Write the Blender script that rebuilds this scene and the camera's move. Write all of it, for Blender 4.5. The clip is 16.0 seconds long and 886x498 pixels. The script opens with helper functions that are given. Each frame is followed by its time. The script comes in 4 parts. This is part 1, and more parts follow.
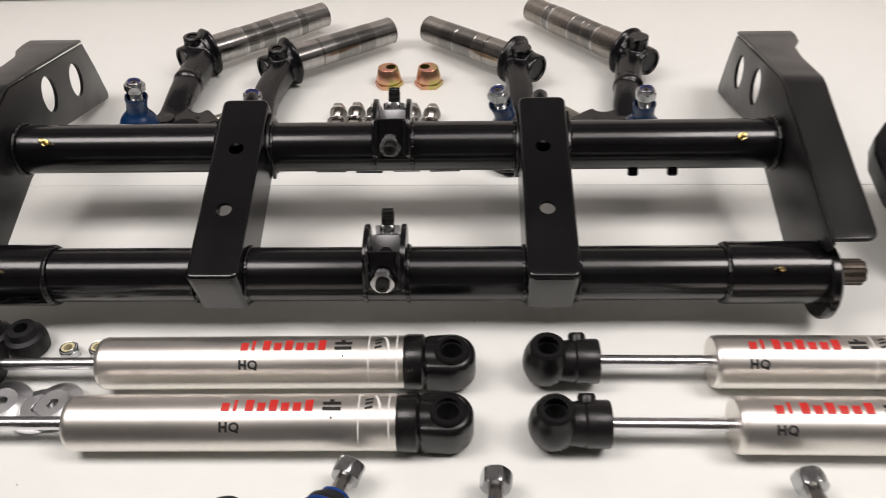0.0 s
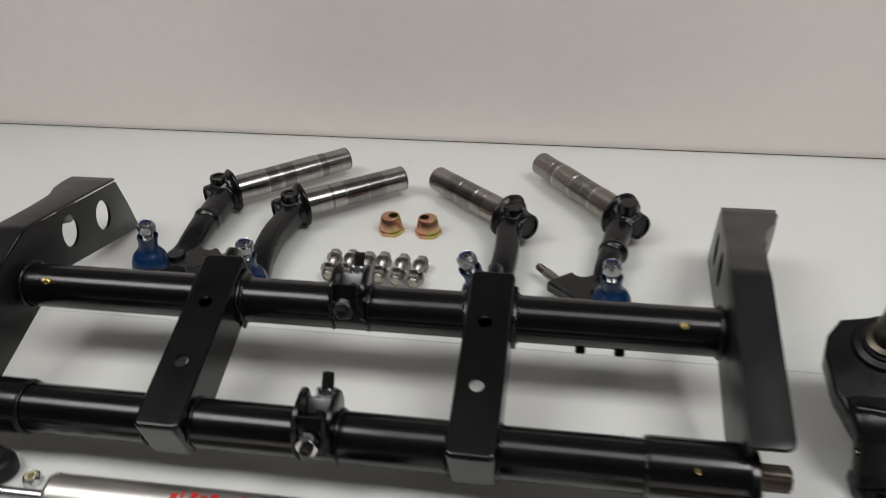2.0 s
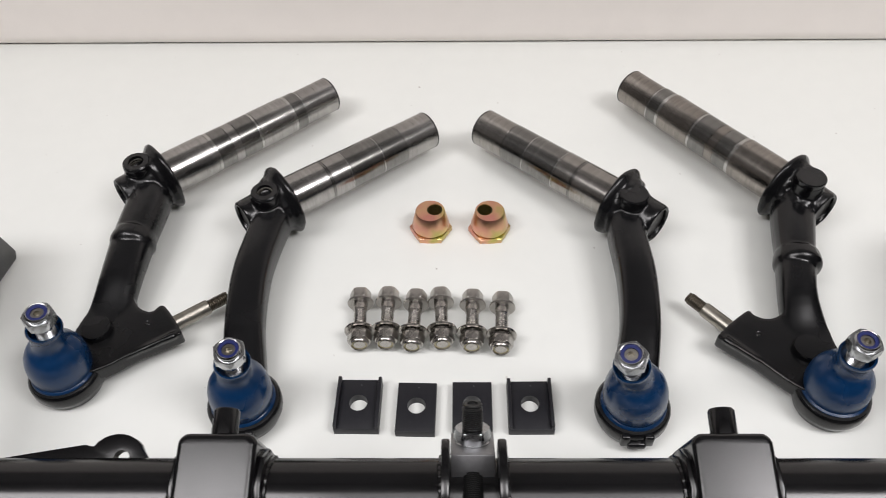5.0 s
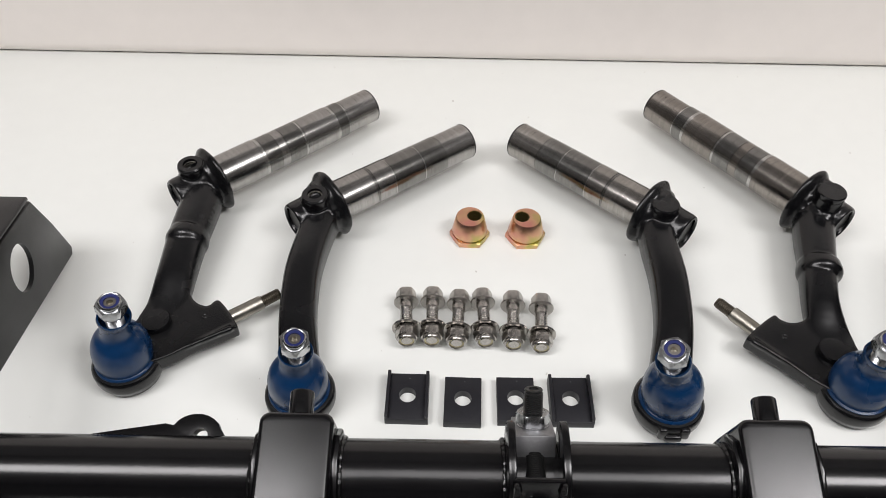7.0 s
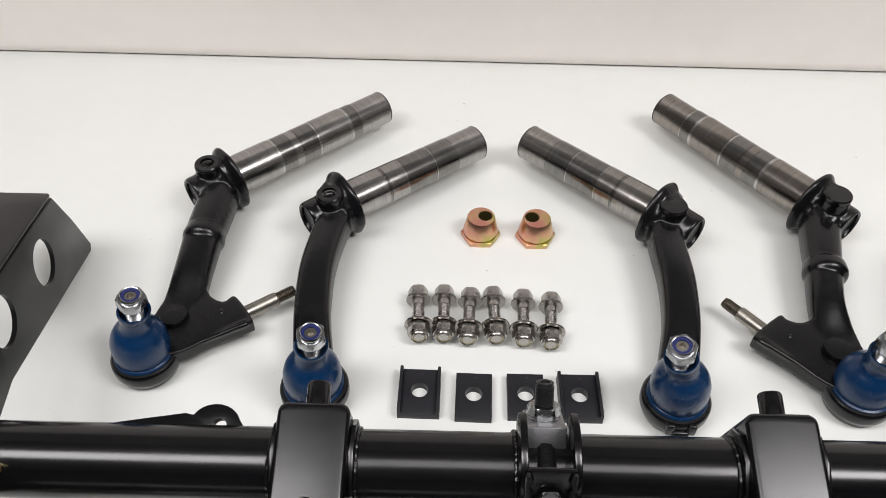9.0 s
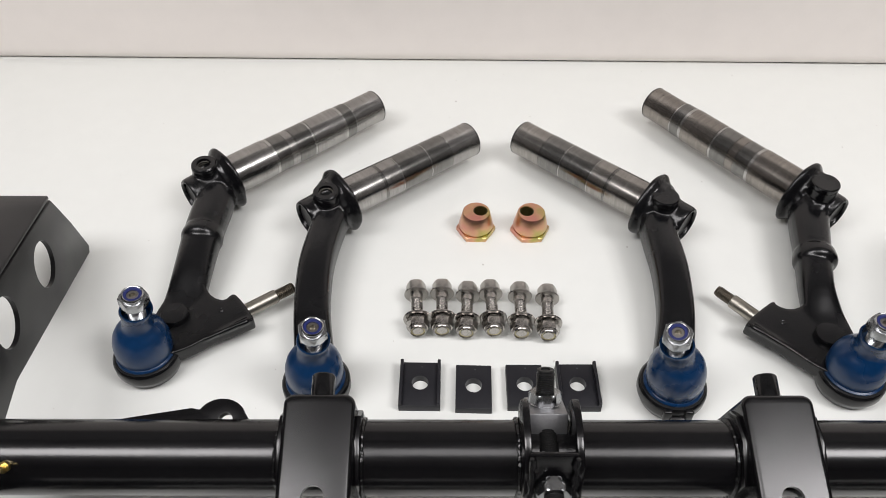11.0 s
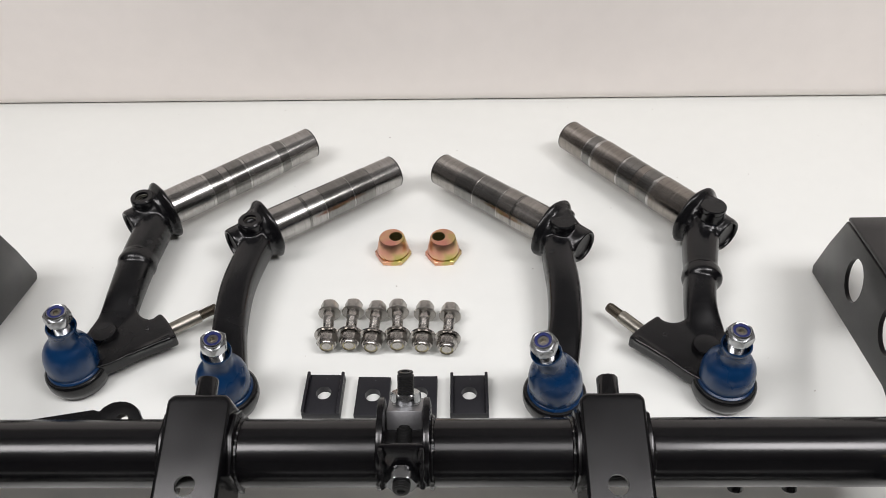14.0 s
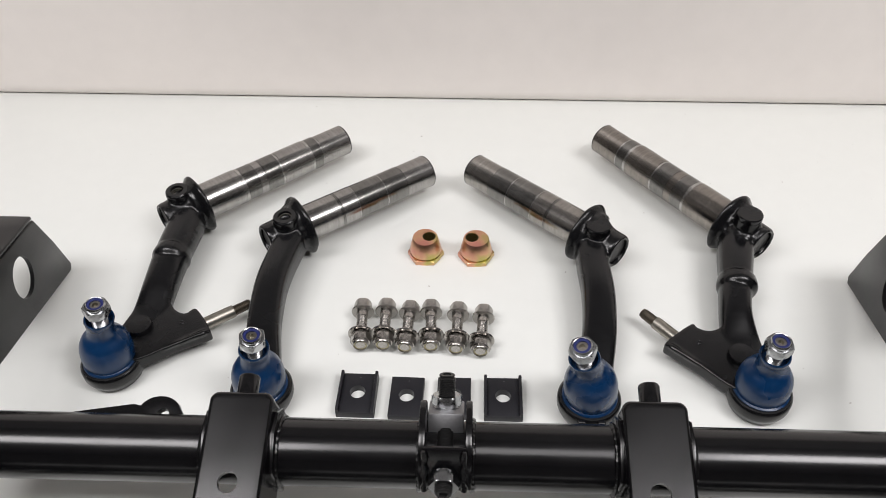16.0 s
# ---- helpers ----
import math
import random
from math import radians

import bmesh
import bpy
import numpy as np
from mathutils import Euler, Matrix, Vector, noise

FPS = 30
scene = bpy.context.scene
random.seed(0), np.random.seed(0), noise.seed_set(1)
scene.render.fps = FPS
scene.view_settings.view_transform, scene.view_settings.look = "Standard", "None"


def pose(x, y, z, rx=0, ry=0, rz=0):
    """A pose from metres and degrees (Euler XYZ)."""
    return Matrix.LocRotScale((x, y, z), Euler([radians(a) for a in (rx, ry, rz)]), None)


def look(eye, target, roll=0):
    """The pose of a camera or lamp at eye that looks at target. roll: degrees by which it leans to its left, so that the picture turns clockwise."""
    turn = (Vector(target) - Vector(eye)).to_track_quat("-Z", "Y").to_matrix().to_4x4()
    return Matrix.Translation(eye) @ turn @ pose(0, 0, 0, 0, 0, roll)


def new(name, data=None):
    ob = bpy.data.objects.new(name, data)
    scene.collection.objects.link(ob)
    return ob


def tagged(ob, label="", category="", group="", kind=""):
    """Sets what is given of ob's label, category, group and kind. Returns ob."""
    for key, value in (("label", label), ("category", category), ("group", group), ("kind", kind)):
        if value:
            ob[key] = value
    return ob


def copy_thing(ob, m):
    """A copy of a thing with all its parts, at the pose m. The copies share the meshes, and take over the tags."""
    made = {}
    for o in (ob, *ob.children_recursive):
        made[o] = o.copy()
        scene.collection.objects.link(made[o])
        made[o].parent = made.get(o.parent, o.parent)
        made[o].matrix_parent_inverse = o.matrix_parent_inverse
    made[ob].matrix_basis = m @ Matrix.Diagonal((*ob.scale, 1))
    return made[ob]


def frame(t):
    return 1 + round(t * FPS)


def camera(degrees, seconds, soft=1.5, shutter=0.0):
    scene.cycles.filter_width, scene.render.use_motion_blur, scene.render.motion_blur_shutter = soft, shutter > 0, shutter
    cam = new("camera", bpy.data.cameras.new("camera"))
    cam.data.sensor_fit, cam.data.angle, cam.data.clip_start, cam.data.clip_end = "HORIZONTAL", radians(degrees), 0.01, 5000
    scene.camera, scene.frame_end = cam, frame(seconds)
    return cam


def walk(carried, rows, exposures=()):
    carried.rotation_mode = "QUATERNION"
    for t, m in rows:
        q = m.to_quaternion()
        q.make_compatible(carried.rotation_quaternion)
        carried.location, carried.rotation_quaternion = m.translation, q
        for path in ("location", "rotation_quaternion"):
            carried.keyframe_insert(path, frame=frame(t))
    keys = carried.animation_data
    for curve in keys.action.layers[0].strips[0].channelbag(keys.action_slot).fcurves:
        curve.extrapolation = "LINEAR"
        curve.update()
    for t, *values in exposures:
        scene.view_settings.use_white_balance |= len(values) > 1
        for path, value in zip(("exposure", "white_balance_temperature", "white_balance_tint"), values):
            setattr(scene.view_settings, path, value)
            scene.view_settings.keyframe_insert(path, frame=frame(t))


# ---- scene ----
UNIT = 1.14          # metres in one unit of the plan below
cam = camera(58.2, 16.0, soft=0.85, shutter=0.5)
PATH = [
    (0, (0.05340, 0.03870, 0.46436), (0.00931, 0.80487, -0.17677), -2.025),
    (0.5, (0.09906, 0.00093, 0.48446), (0.07806, 0.77605, -0.14701), -1.320),
    (1, (0.22204, -0.01712, 0.49871), (0.14740, 0.78035, -0.10002), -2.441),
    (1.3, (0.26667, -0.00789, 0.51754), (0.07895, 1.38684, -0.53070), -2.400),
    (1.5, (0.27011, 0.00637, 0.52558), (0.11800, 0.80190, -0.06094), -3.074),
    (1.8, (0.22105, 0.03596, 0.53596), (-0.08070, 1.46140, -0.44035), -2.900),
    (2, (0.18110, 0.06251, 0.53123), (0.01513, 0.88649, -0.01054), -2.606),
    (2.3, (0.12105, 0.11404, 0.52456), (-0.11842, 1.54386, -0.46316), -3.400),
    (2.5, (0.09239, 0.14494, 0.52371), (-0.02199, 0.95431, -0.05234), -2.989),
    (3, (0.06757, 0.25192, 0.51562), (-0.02452, 1.03339, -0.10149), -3.042),
    (3.5, (0.07409, 0.36796, 0.49656), (-0.02956, 1.09420, -0.18302), -5.153),
    (4, (0.05559, 0.43770, 0.48553), (-0.03428, 1.11771, -0.24215), -5.643),
    (4.5, (0.01126, 0.46356, 0.47959), (-0.03778, 1.11671, -0.27605), -3.844),
    (5, (-0.02309, 0.45661, 0.48173), (-0.05576, 1.11959, -0.26619), -1.904),
    (7.5, (-0.06691, 0.41669, 0.49859), (-0.08400, 1.10241, -0.22907), 0.291),
    (8, (-0.06877, 0.41066, 0.50009), (-0.08765, 1.09951, -0.22457), 0.298),
    (8.5, (-0.06931, 0.40924, 0.50105), (-0.09173, 1.09780, -0.22379), 0.379),
    (9, (-0.07039, 0.41142, 0.50081), (-0.09402, 1.09938, -0.22456), 0.300),
    (11.5, (-0.07696, 0.39668, 0.50331), (-0.08511, 1.08783, -0.21936), -0.006),
    (12, (-0.07062, 0.39000, 0.50537), (-0.08113, 1.08356, -0.21495), -0.179),
    (12.5, (-0.03642, 0.37715, 0.51596), (-0.06493, 1.07428, -0.20042), -0.721),
    (13, (-0.00149, 0.36206, 0.52493), (-0.04501, 1.08018, -0.16961), -1.868),
    (13.5, (0.01416, 0.35786, 0.52777), (-0.02756, 1.08396, -0.15856), -2.165),
    (14, (0.02318, 0.35431, 0.52731), (-0.01639, 1.08068, -0.15886), -2.257),
    (14.5, (0.02610, 0.35300, 0.52806), (-0.01998, 1.07661, -0.16061), -2.579),
    (15, (0.01919, 0.35254, 0.52912), (-0.02973, 1.07559, -0.15994), -2.269),
    (15.5, (0.00940, 0.35437, 0.53096), (-0.03971, 1.07711, -0.15841), -1.781),
    (16, (-0.00059, 0.35712, 0.53135), (-0.04992, 1.07901, -0.15890), -1.341),
]
walk(cam, [(t, look(Vector(eye) * UNIT, Vector(target) * UNIT, roll)) for t, eye, target, roll in PATH],
     [(0, -0.08, 6800, 13.5), (0.5, 0.07, 6550, 12), (1, -0.33, 6600, 10), (1.5, -0.56, 6600, 9), (2.0, -0.63, 6500, 8.5), (2.5, 0.12, 6500, 10), (3.5, 0.0, 6500, 11), (4, -0.05, 6450, 11), (5, -0.06, 6450, 11), (7.5, 0.01, 6450, 10.5), (16, -0.02, 6450, 11)])

# ---- light: two ceiling panels with a weak fill between them, dim room around ----
world = bpy.data.worlds.new("world")
scene.world = world
world.use_nodes = True
world.node_tree.nodes["Background"].inputs[0].default_value = (0.9, 0.95, 1.0, 1)
world.node_tree.nodes["Background"].inputs[1].default_value = 0.02


def ceiling_lamp(x, y, z, sx, sy, power, color):
    data = bpy.data.lights.new("ceiling_panel_or_fill", "AREA")
    data.shape, data.size, data.size_y, data.energy = "RECTANGLE", sx, sy, power
    data.color = color
    new("ceiling_panel_or_fill", data).matrix_world = pose(x, y, z)


CEILING = 2.15
# the weak middle one is added as fill, to soften the side panels' shadows
for lx, ly, length, power in ((-1.15, 0.14, 1.4, 37), (0.2, 0.2, 1.0, 9), (1.32, 0.19, 1.1, 38)):
    ceiling_lamp(lx, ly, CEILING - 0.04, length, 0.7, power, (1.0, 0.972, 0.968))


# ---- materials ----
def material(name, color, rough=0.5, metal=0.0, scale=60.0, vary=0.1, rvary=0.1, bump=0.0, bscale=None, coat=0.0, spec=0.5, aniso=0.0):
    """Principled surface with two scales of colour variation, uneven gloss and fine relief."""
    m = bpy.data.materials.new(name)
    m.use_nodes = True
    nt = m.node_tree
    b = nt.nodes["Principled BSDF"]
    b.inputs["Metallic"].default_value = metal
    b.inputs["Coat Weight"].default_value = coat
    b.inputs["Coat Roughness"].default_value = 0.12
    b.inputs["Specular IOR Level"].default_value = spec
    b.inputs["Anisotropic"].default_value = aniso
    tc = nt.nodes.new("ShaderNodeTexCoord")
    fine, broad = nt.nodes.new("ShaderNodeTexNoise"), nt.nodes.new("ShaderNodeTexNoise")
    fine.inputs["Scale"].default_value, fine.inputs["Detail"].default_value = scale * 6, 4
    broad.inputs["Scale"].default_value, broad.inputs["Detail"].default_value = scale * 0.4, 5
    mix = nt.nodes.new("ShaderNodeMath")
    mix.operation = "ADD"
    nt.links.new(tc.outputs["Object"], fine.inputs["Vector"])
    nt.links.new(tc.outputs["Object"], broad.inputs["Vector"])
    nt.links.new(fine.outputs["Fac"], mix.inputs[0])
    nt.links.new(broad.outputs["Fac"], mix.inputs[1])
    ramp = nt.nodes.new("ShaderNodeMapRange")
    ramp.inputs["From Min"].default_value, ramp.inputs["From Max"].default_value = 0.6, 1.4
    ramp.inputs["To Min"].default_value, ramp.inputs["To Max"].default_value = 1 - vary, 1 + vary
    nt.links.new(mix.outputs[0], ramp.inputs["Value"])
    mul = nt.nodes.new("ShaderNodeVectorMath")
    mul.operation = "SCALE"
    mul.inputs[0].default_value = color
    nt.links.new(ramp.outputs[0], mul.inputs["Scale"])
    nt.links.new(mul.outputs[0], b.inputs["Base Color"])
    gl = nt.nodes.new("ShaderNodeMapRange")
    gl.inputs["From Min"].default_value, gl.inputs["From Max"].default_value = 0.3, 0.7
    gl.inputs["To Min"].default_value, gl.inputs["To Max"].default_value = max(0.02, rough - rvary), min(1, rough + rvary)
    nt.links.new(broad.outputs["Fac"], gl.inputs["Value"])
    nt.links.new(gl.outputs[0], b.inputs["Roughness"])
    if bump:
        bn, bp = nt.nodes.new("ShaderNodeTexNoise"), nt.nodes.new("ShaderNodeBump")
        bn.inputs["Scale"].default_value, bn.inputs["Detail"].default_value = bscale or scale * 8, 3
        bp.inputs["Strength"].default_value, bp.inputs["Distance"].default_value = bump, 0.001
        nt.links.new(tc.outputs["Object"], bn.inputs["Vector"])
        nt.links.new(bn.outputs["Fac"], bp.inputs["Height"])
        nt.links.new(bp.outputs[0], b.inputs["Normal"])
    return m


def speckle(m, color, scale, threshold):
    """Sparse small specks of dust and scuffs over a painted surface."""
    nt = m.node_tree
    b = nt.nodes["Principled BSDF"]
    src = b.inputs["Base Color"].links[0].from_socket
    tc = nt.nodes.new("ShaderNodeTexCoord")
    n = nt.nodes.new("ShaderNodeTexNoise")
    n.inputs["Scale"].default_value, n.inputs["Detail"].default_value = scale, 1
    nt.links.new(tc.outputs["Object"], n.inputs["Vector"])
    r = nt.nodes.new("ShaderNodeMapRange")
    r.inputs["From Min"].default_value, r.inputs["From Max"].default_value = threshold, threshold + 0.04
    nt.links.new(n.outputs["Fac"], r.inputs["Value"])
    mx = nt.nodes.new("ShaderNodeMix")
    mx.data_type = "RGBA"
    nt.links.new(r.outputs[0], mx.inputs["Factor"])
    nt.links.new(src, mx.inputs[6])
    mx.inputs[7].default_value = (*color, 1)
    nt.links.new(mx.outputs[2], b.inputs["Base Color"])
    return m


def turned_steel(name, color):
    """Bearing steel with worn bands round the axis (local z), streaks and dark pits."""
    m = material(name, color, 0.23, 1.0, 40, 0.1, 0.07, 0.03, 900)
    nt = m.node_tree
    b = nt.nodes["Principled BSDF"]
    src = b.inputs["Base Color"].links[0].from_socket
    tc, sep = nt.nodes.new("ShaderNodeTexCoord"), nt.nodes.new("ShaderNodeMapping")
    sep.inputs["Scale"].default_value = (6, 6, 150)
    n = nt.nodes.new("ShaderNodeTexNoise")
    n.inputs["Scale"].default_value, n.inputs["Detail"].default_value, n.inputs["Roughness"].default_value = 1.0, 6, 0.75
    nt.links.new(tc.outputs["Object"], sep.inputs["Vector"])
    nt.links.new(sep.outputs[0], n.inputs["Vector"])
    r = nt.nodes.new("ShaderNodeMapRange")
    r.inputs["From Min"].default_value, r.inputs["From Max"].default_value = 0.35, 0.65
    r.inputs["To Min"].default_value, r.inputs["To Max"].default_value = 0.72, 1.15
    nt.links.new(n.outputs["Fac"], r.inputs["Value"])
    mul = nt.nodes.new("ShaderNodeVectorMath")
    mul.operation = "SCALE"
    nt.links.new(src, mul.inputs[0])
    nt.links.new(r.outputs[0], mul.inputs["Scale"])
    nt.links.new(mul.outputs[0], b.inputs["Base Color"])
    return speckle(m, (0.06, 0.055, 0.05), 420, 0.74)


def zinc_gold(name):
    """Yellow passivated zinc: pink, gold and green drifting over the part."""
    m = material(name, (0.8, 0.6, 0.35), 0.32, 1.0, 40, 0.1, 0.08, 0.05, 600)
    nt = m.node_tree
    b = nt.nodes["Principled BSDF"]
    tc, n, r = nt.nodes.new("ShaderNodeTexCoord"), nt.nodes.new("ShaderNodeTexNoise"), nt.nodes.new("ShaderNodeValToRGB")
    n.inputs["Scale"].default_value, n.inputs["Detail"].default_value = 45, 2
    nt.links.new(tc.outputs["Object"], n.inputs["Vector"])
    nt.links.new(n.outputs["Fac"], r.inputs["Fac"])
    stops = r.color_ramp.elements
    stops[0].position, stops[0].color = 0.32, (0.68, 0.3, 0.24, 1)
    stops[1].position, stops[1].color = 0.66, (0.5, 0.47, 0.14, 1)
    mid = stops.new(0.5)
    mid.color = (0.7, 0.42, 0.25, 1)
    nt.links.new(r.outputs[0], b.inputs["Base Color"])
    return m


TABLE = speckle(material("white_laminate", (0.787, 0.8, 0.77), 0.36, 0, 8, 0.015, 0.06, 0.02, 260), (0.5, 0.48, 0.45), 150, 0.79)
WALL = speckle(material("white_wall_board", (0.86, 0.81, 0.772), 0.4, 0, 5, 0.03, 0.08, 0.03, 120), (0.62, 0.59, 0.57), 120, 0.8)
PLAIN = material("room_paint", (0.13, 0.125, 0.12), 0.7, 0, 4, 0.05, 0.05)
FLOOR = material("room_floor", (0.12, 0.1, 0.09), 0.5, 0, 6, 0.15, 0.1)
CEIL = material("ceiling_tile", (0.55, 0.54, 0.53), 0.8, 0, 20, 0.06, 0.05)
GREY_METAL = material("grey_bench_frame", (0.3, 0.3, 0.3), 0.5, 0, 30, 0.08)
POWDER = material("black_powder_coat", (0.0035, 0.0034, 0.004), 0.2, 0, 50, 0.15, 0.03, 0.02, 700, spec=0.5)
SATIN = material("black_satin_coat", (0.012, 0.0116, 0.0122), 0.35, 0, 50, 0.15, 0.05, 0.1, 1200, spec=0.35)
GLOSS = material("black_gloss_paint", (0.0045, 0.0045, 0.0052), 0.24, 0, 60, 0.2, 0.07, 0.05, 750, spec=0.42)
WELD = material("painted_weld", (0.005, 0.005, 0.0055), 0.16, 0, 80, 0.2, 0.06, 0.5, 500)
CAST = material("black_painted_casting", (0.006, 0.006, 0.0065), 0.3, 0, 60, 0.2, 0.1, 0.14, 600, spec=0.3)
ANODISED = speckle(material("black_anodised_plate", (0.012, 0.012, 0.0155), 0.42, 0, 60, 0.15, 0.06, 0.08, 800, spec=0.35), (0.2, 0.2, 0.2), 260, 0.78)
PLASTIC = material("black_moulded_cap", (0.007, 0.0067, 0.007), 0.28, 0, 60, 0.12, 0.06, 0.12, 400, spec=0.35)
RUBBER = material("black_rubber", (0.008, 0.008, 0.009), 0.5, 0, 60, 0.2, 0.08, 0.2, 300, spec=0.35)
BLUE = material("blue_rubber_boot", (0.0012, 0.025, 0.084), 0.29, 0, 50, 0.14, 0.07, 0.06, 200)
BLUE_RING = material("blue_retaining_ring", (0.006, 0.04, 0.2), 0.35, 0, 60, 0.1)
NYLON_BLUE = material("blue_nylon_insert", (0.015, 0.022, 0.11), 0.4, 0, 60, 0.1)
NYLON = material("cream_nylon_insert", (0.64, 0.58, 0.36), 0.45, 0, 60, 0.06)
ZINC = material("bright_zinc_plate", (0.5, 0.51, 0.52), 0.24, 1, 60, 0.12, 0.07, 0.06, 500)
STAINLESS = material("stainless_steel", (0.43, 0.41, 0.385), 0.27, 1, 80, 0.14, 0.08, 0.06, 700)
WASHER = material("dull_zinc_plate", (0.62, 0.62, 0.63), 0.42, 1, 60, 0.1, 0.07, 0.06, 500)
CHROME = material("chrome_rod", (0.74, 0.73, 0.75), 0.24, 1, 60, 0.05, 0.03)
ALU = material("machined_aluminium", (0.36, 0.36, 0.37), 0.5, 1, 60, 0.1, 0.06, 0.1, 900)
BODY_ALU = material("satin_anodised_aluminium", (0.74, 0.71, 0.67), 0.38, 1, 30, 0.04, 0.03, 0.02, 900)
PIN_STEEL = material("dull_steel_pin", (0.34, 0.32, 0.28), 0.36, 1, 60, 0.18, 0.08, 0.1, 600)
DARK_STEEL = material("black_oxide_steel", (0.03, 0.03, 0.03), 0.36, 0.6, 60, 0.2, 0.08)
SPINDLE = material("oiled_spindle_steel", (0.13, 0.113, 0.09), 0.36, 1, 60, 0.25, 0.1, 0.1, 500)
SPLINE = material("brown_splined_steel", (0.1, 0.082, 0.068), 0.42, 0.9, 60, 0.25, 0.1)
BRASS = material("brass", (0.75, 0.58, 0.25), 0.25, 1, 60, 0.1)
SHAFT = turned_steel("worn_bearing_steel", (0.4, 0.388, 0.375))
SHAFT_DARK = turned_steel("worn_brown_bearing_steel", (0.31, 0.285, 0.26))
SHAFT_MID = turned_steel("worn_grey_bearing_steel", (0.37, 0.352, 0.33))
SHAFT_BAND = turned_steel("dark_worn_band", (0.24, 0.235, 0.225))
SHAFT_LINE = turned_steel("bright_worn_line", (0.56, 0.55, 0.53))
GOLD = zinc_gold("yellow_zinc")
# yellow zinc inside the hole: the shade there is painted in as dark olive
SHADED_BORE = material("shaded_zinc_bore", (0.16, 0.14, 0.05), 0.4, 0.8, 60, 0.2)
RED = material("red_print", (0.55, 0.025, 0.02), 0.4, 0, 60, 0.06)
INK = material("black_print", (0.015, 0.015, 0.015), 0.4, 0, 60, 0.06)
PALE = material("pale_print", (0.8, 0.79, 0.76), 0.4, 0, 60, 0.04)


# ---- mesh tools, all in plan units ----
def V3(*a):
    return Vector(a)


def along(p0, p1, up=(0, 0, 1)):
    """Frame at p0 whose z runs towards p1."""
    z = (Vector(p1) - Vector(p0)).normalized()
    x = Vector(up).cross(z)
    x = x.normalized() if x.length > 1e-5 else Vector((1, 0, 0))
    y = z.cross(x)
    m = Matrix((x, y, z)).transposed().to_4x4()
    m.translation = p0
    return m


def lathe(bm, prof, m=Matrix(), seg=32):
    """Turned body: (radius, height) rings about the z of m."""
    rings = []
    for r, z in prof:
        if r < 1e-6:
            rings.append([bm.verts.new(m @ V3(0, 0, z))])
        else:
            rings.append([bm.verts.new(m @ V3(r * math.cos(a), r * math.sin(a), z)) for a in (2 * math.pi * k / seg for k in range(seg))])
    for a, b in zip(rings, rings[1:]):
        for k in range(seg):
            f = [a[k % len(a)], a[(k + 1) % len(a)], b[(k + 1) % len(b)], b[k % len(b)]]
            f = list(dict.fromkeys(f))
            if len(f) > 2:
                bm.faces.new(f)
    for ring in (rings[0], rings[-1]):
        if len(ring) > 2 and tuple(prof[0]) != tuple(prof[-1]):
            bm.faces.new(ring)
    return bm


def rod(bm, p0, p1, r, r1=None, seg=24, c=0.0006):
    r1 = r if r1 is None else r1
    n = (Vector(p1) - Vector(p0)).length
    return lathe(bm, [(0, 0), (r - c, 0), (r, c), (r1, n - c), (r1 - c, n), (0, n)], along(p0, p1), seg)


def thread(bm, p0, p1, r, pitch=0.0013, seg=20):
    n = (Vector(p1) - Vector(p0)).length
    prof, z = [(0, 0), (r * 0.88, 0)], 0.0
    while z + pitch < n:
        prof += [(r, z + pitch * 0.4), (r, z + pitch * 0.6), (r * 0.88, z + pitch)]
        z += pitch
    return lathe(bm, prof + [(r * 0.85, n), (0, n)], along(p0, p1), seg)


def ring(bm, m, r_in, r_out, h, seg=32, c=0.0005):
    """Washer or collar with chamfered rims."""
    prof = [(r_in, 0), (r_out - c, 0), (r_out, c), (r_out, h - c), (r_out - c, h), (r_in, h), (r_in, 0)]
    rings = [[bm.verts.new(m @ V3(r * math.cos(a), r * math.sin(a), z)) for a in (2 * math.pi * k / seg for k in range(seg))] for r, z in prof[:-1]]
    rings.append(rings[0])
    for a, b in zip(rings, rings[1:]):
        for k in range(seg):
            bm.faces.new((a[k], a[(k + 1) % seg], b[(k + 1) % seg], b[k]))
    return bm


def hexagon(bm, m, r, h, bore=0.0, turn=0.0, top=True):
    """Hexagonal nut or head: r to the corners, chamfered corners, bore sunk from the top."""
    m = m @ Matrix.Rotation(turn, 4, "Z")
    seg = 36

    def rad(a, lim):
        k = (a + math.pi / 6) % (math.pi / 3) - math.pi / 6
        return min(lim, r * math.cos(math.pi / 6) / math.cos(k))
    levels = [(r * 0.88, 0), (r * 0.9, 0), (r * 1.01, h * 0.12), (r * 1.01, h * 0.88), (r * 0.91, h)]
    rings = [[bm.verts.new(m @ V3(rad(a, q) * math.cos(a), rad(a, q) * math.sin(a), z)) for a in (2 * math.pi * k / seg for k in range(seg))] for q, z in levels]
    if bore:
        for q, z in ((bore, h), (bore, h * 0.25)):
            rings.append([bm.verts.new(m @ V3(q * math.cos(a), q * math.sin(a), z)) for a in (2 * math.pi * k / seg for k in range(seg))])
    for a, b in zip(rings, rings[1:]):
        for k in range(seg):
            bm.faces.new((a[k], a[(k + 1) % seg], b[(k + 1) % seg], b[k]))
    bm.faces.new(rings[0])
    bm.faces.new(rings[-1])
    return bm


def round_edges(bm, width, seg=2, angle=0.6, keep=None):
    es = [e for e in bm.edges if len(e.link_faces) == 2 and e.calc_face_angle(0) > angle and not (keep and keep(e))]
    if es and width > 0:
        bmesh.ops.bevel(bm, geom=es, offset=width, segments=seg, affect="EDGES", profile=0.5, clamp_overlap=True)
    return bm


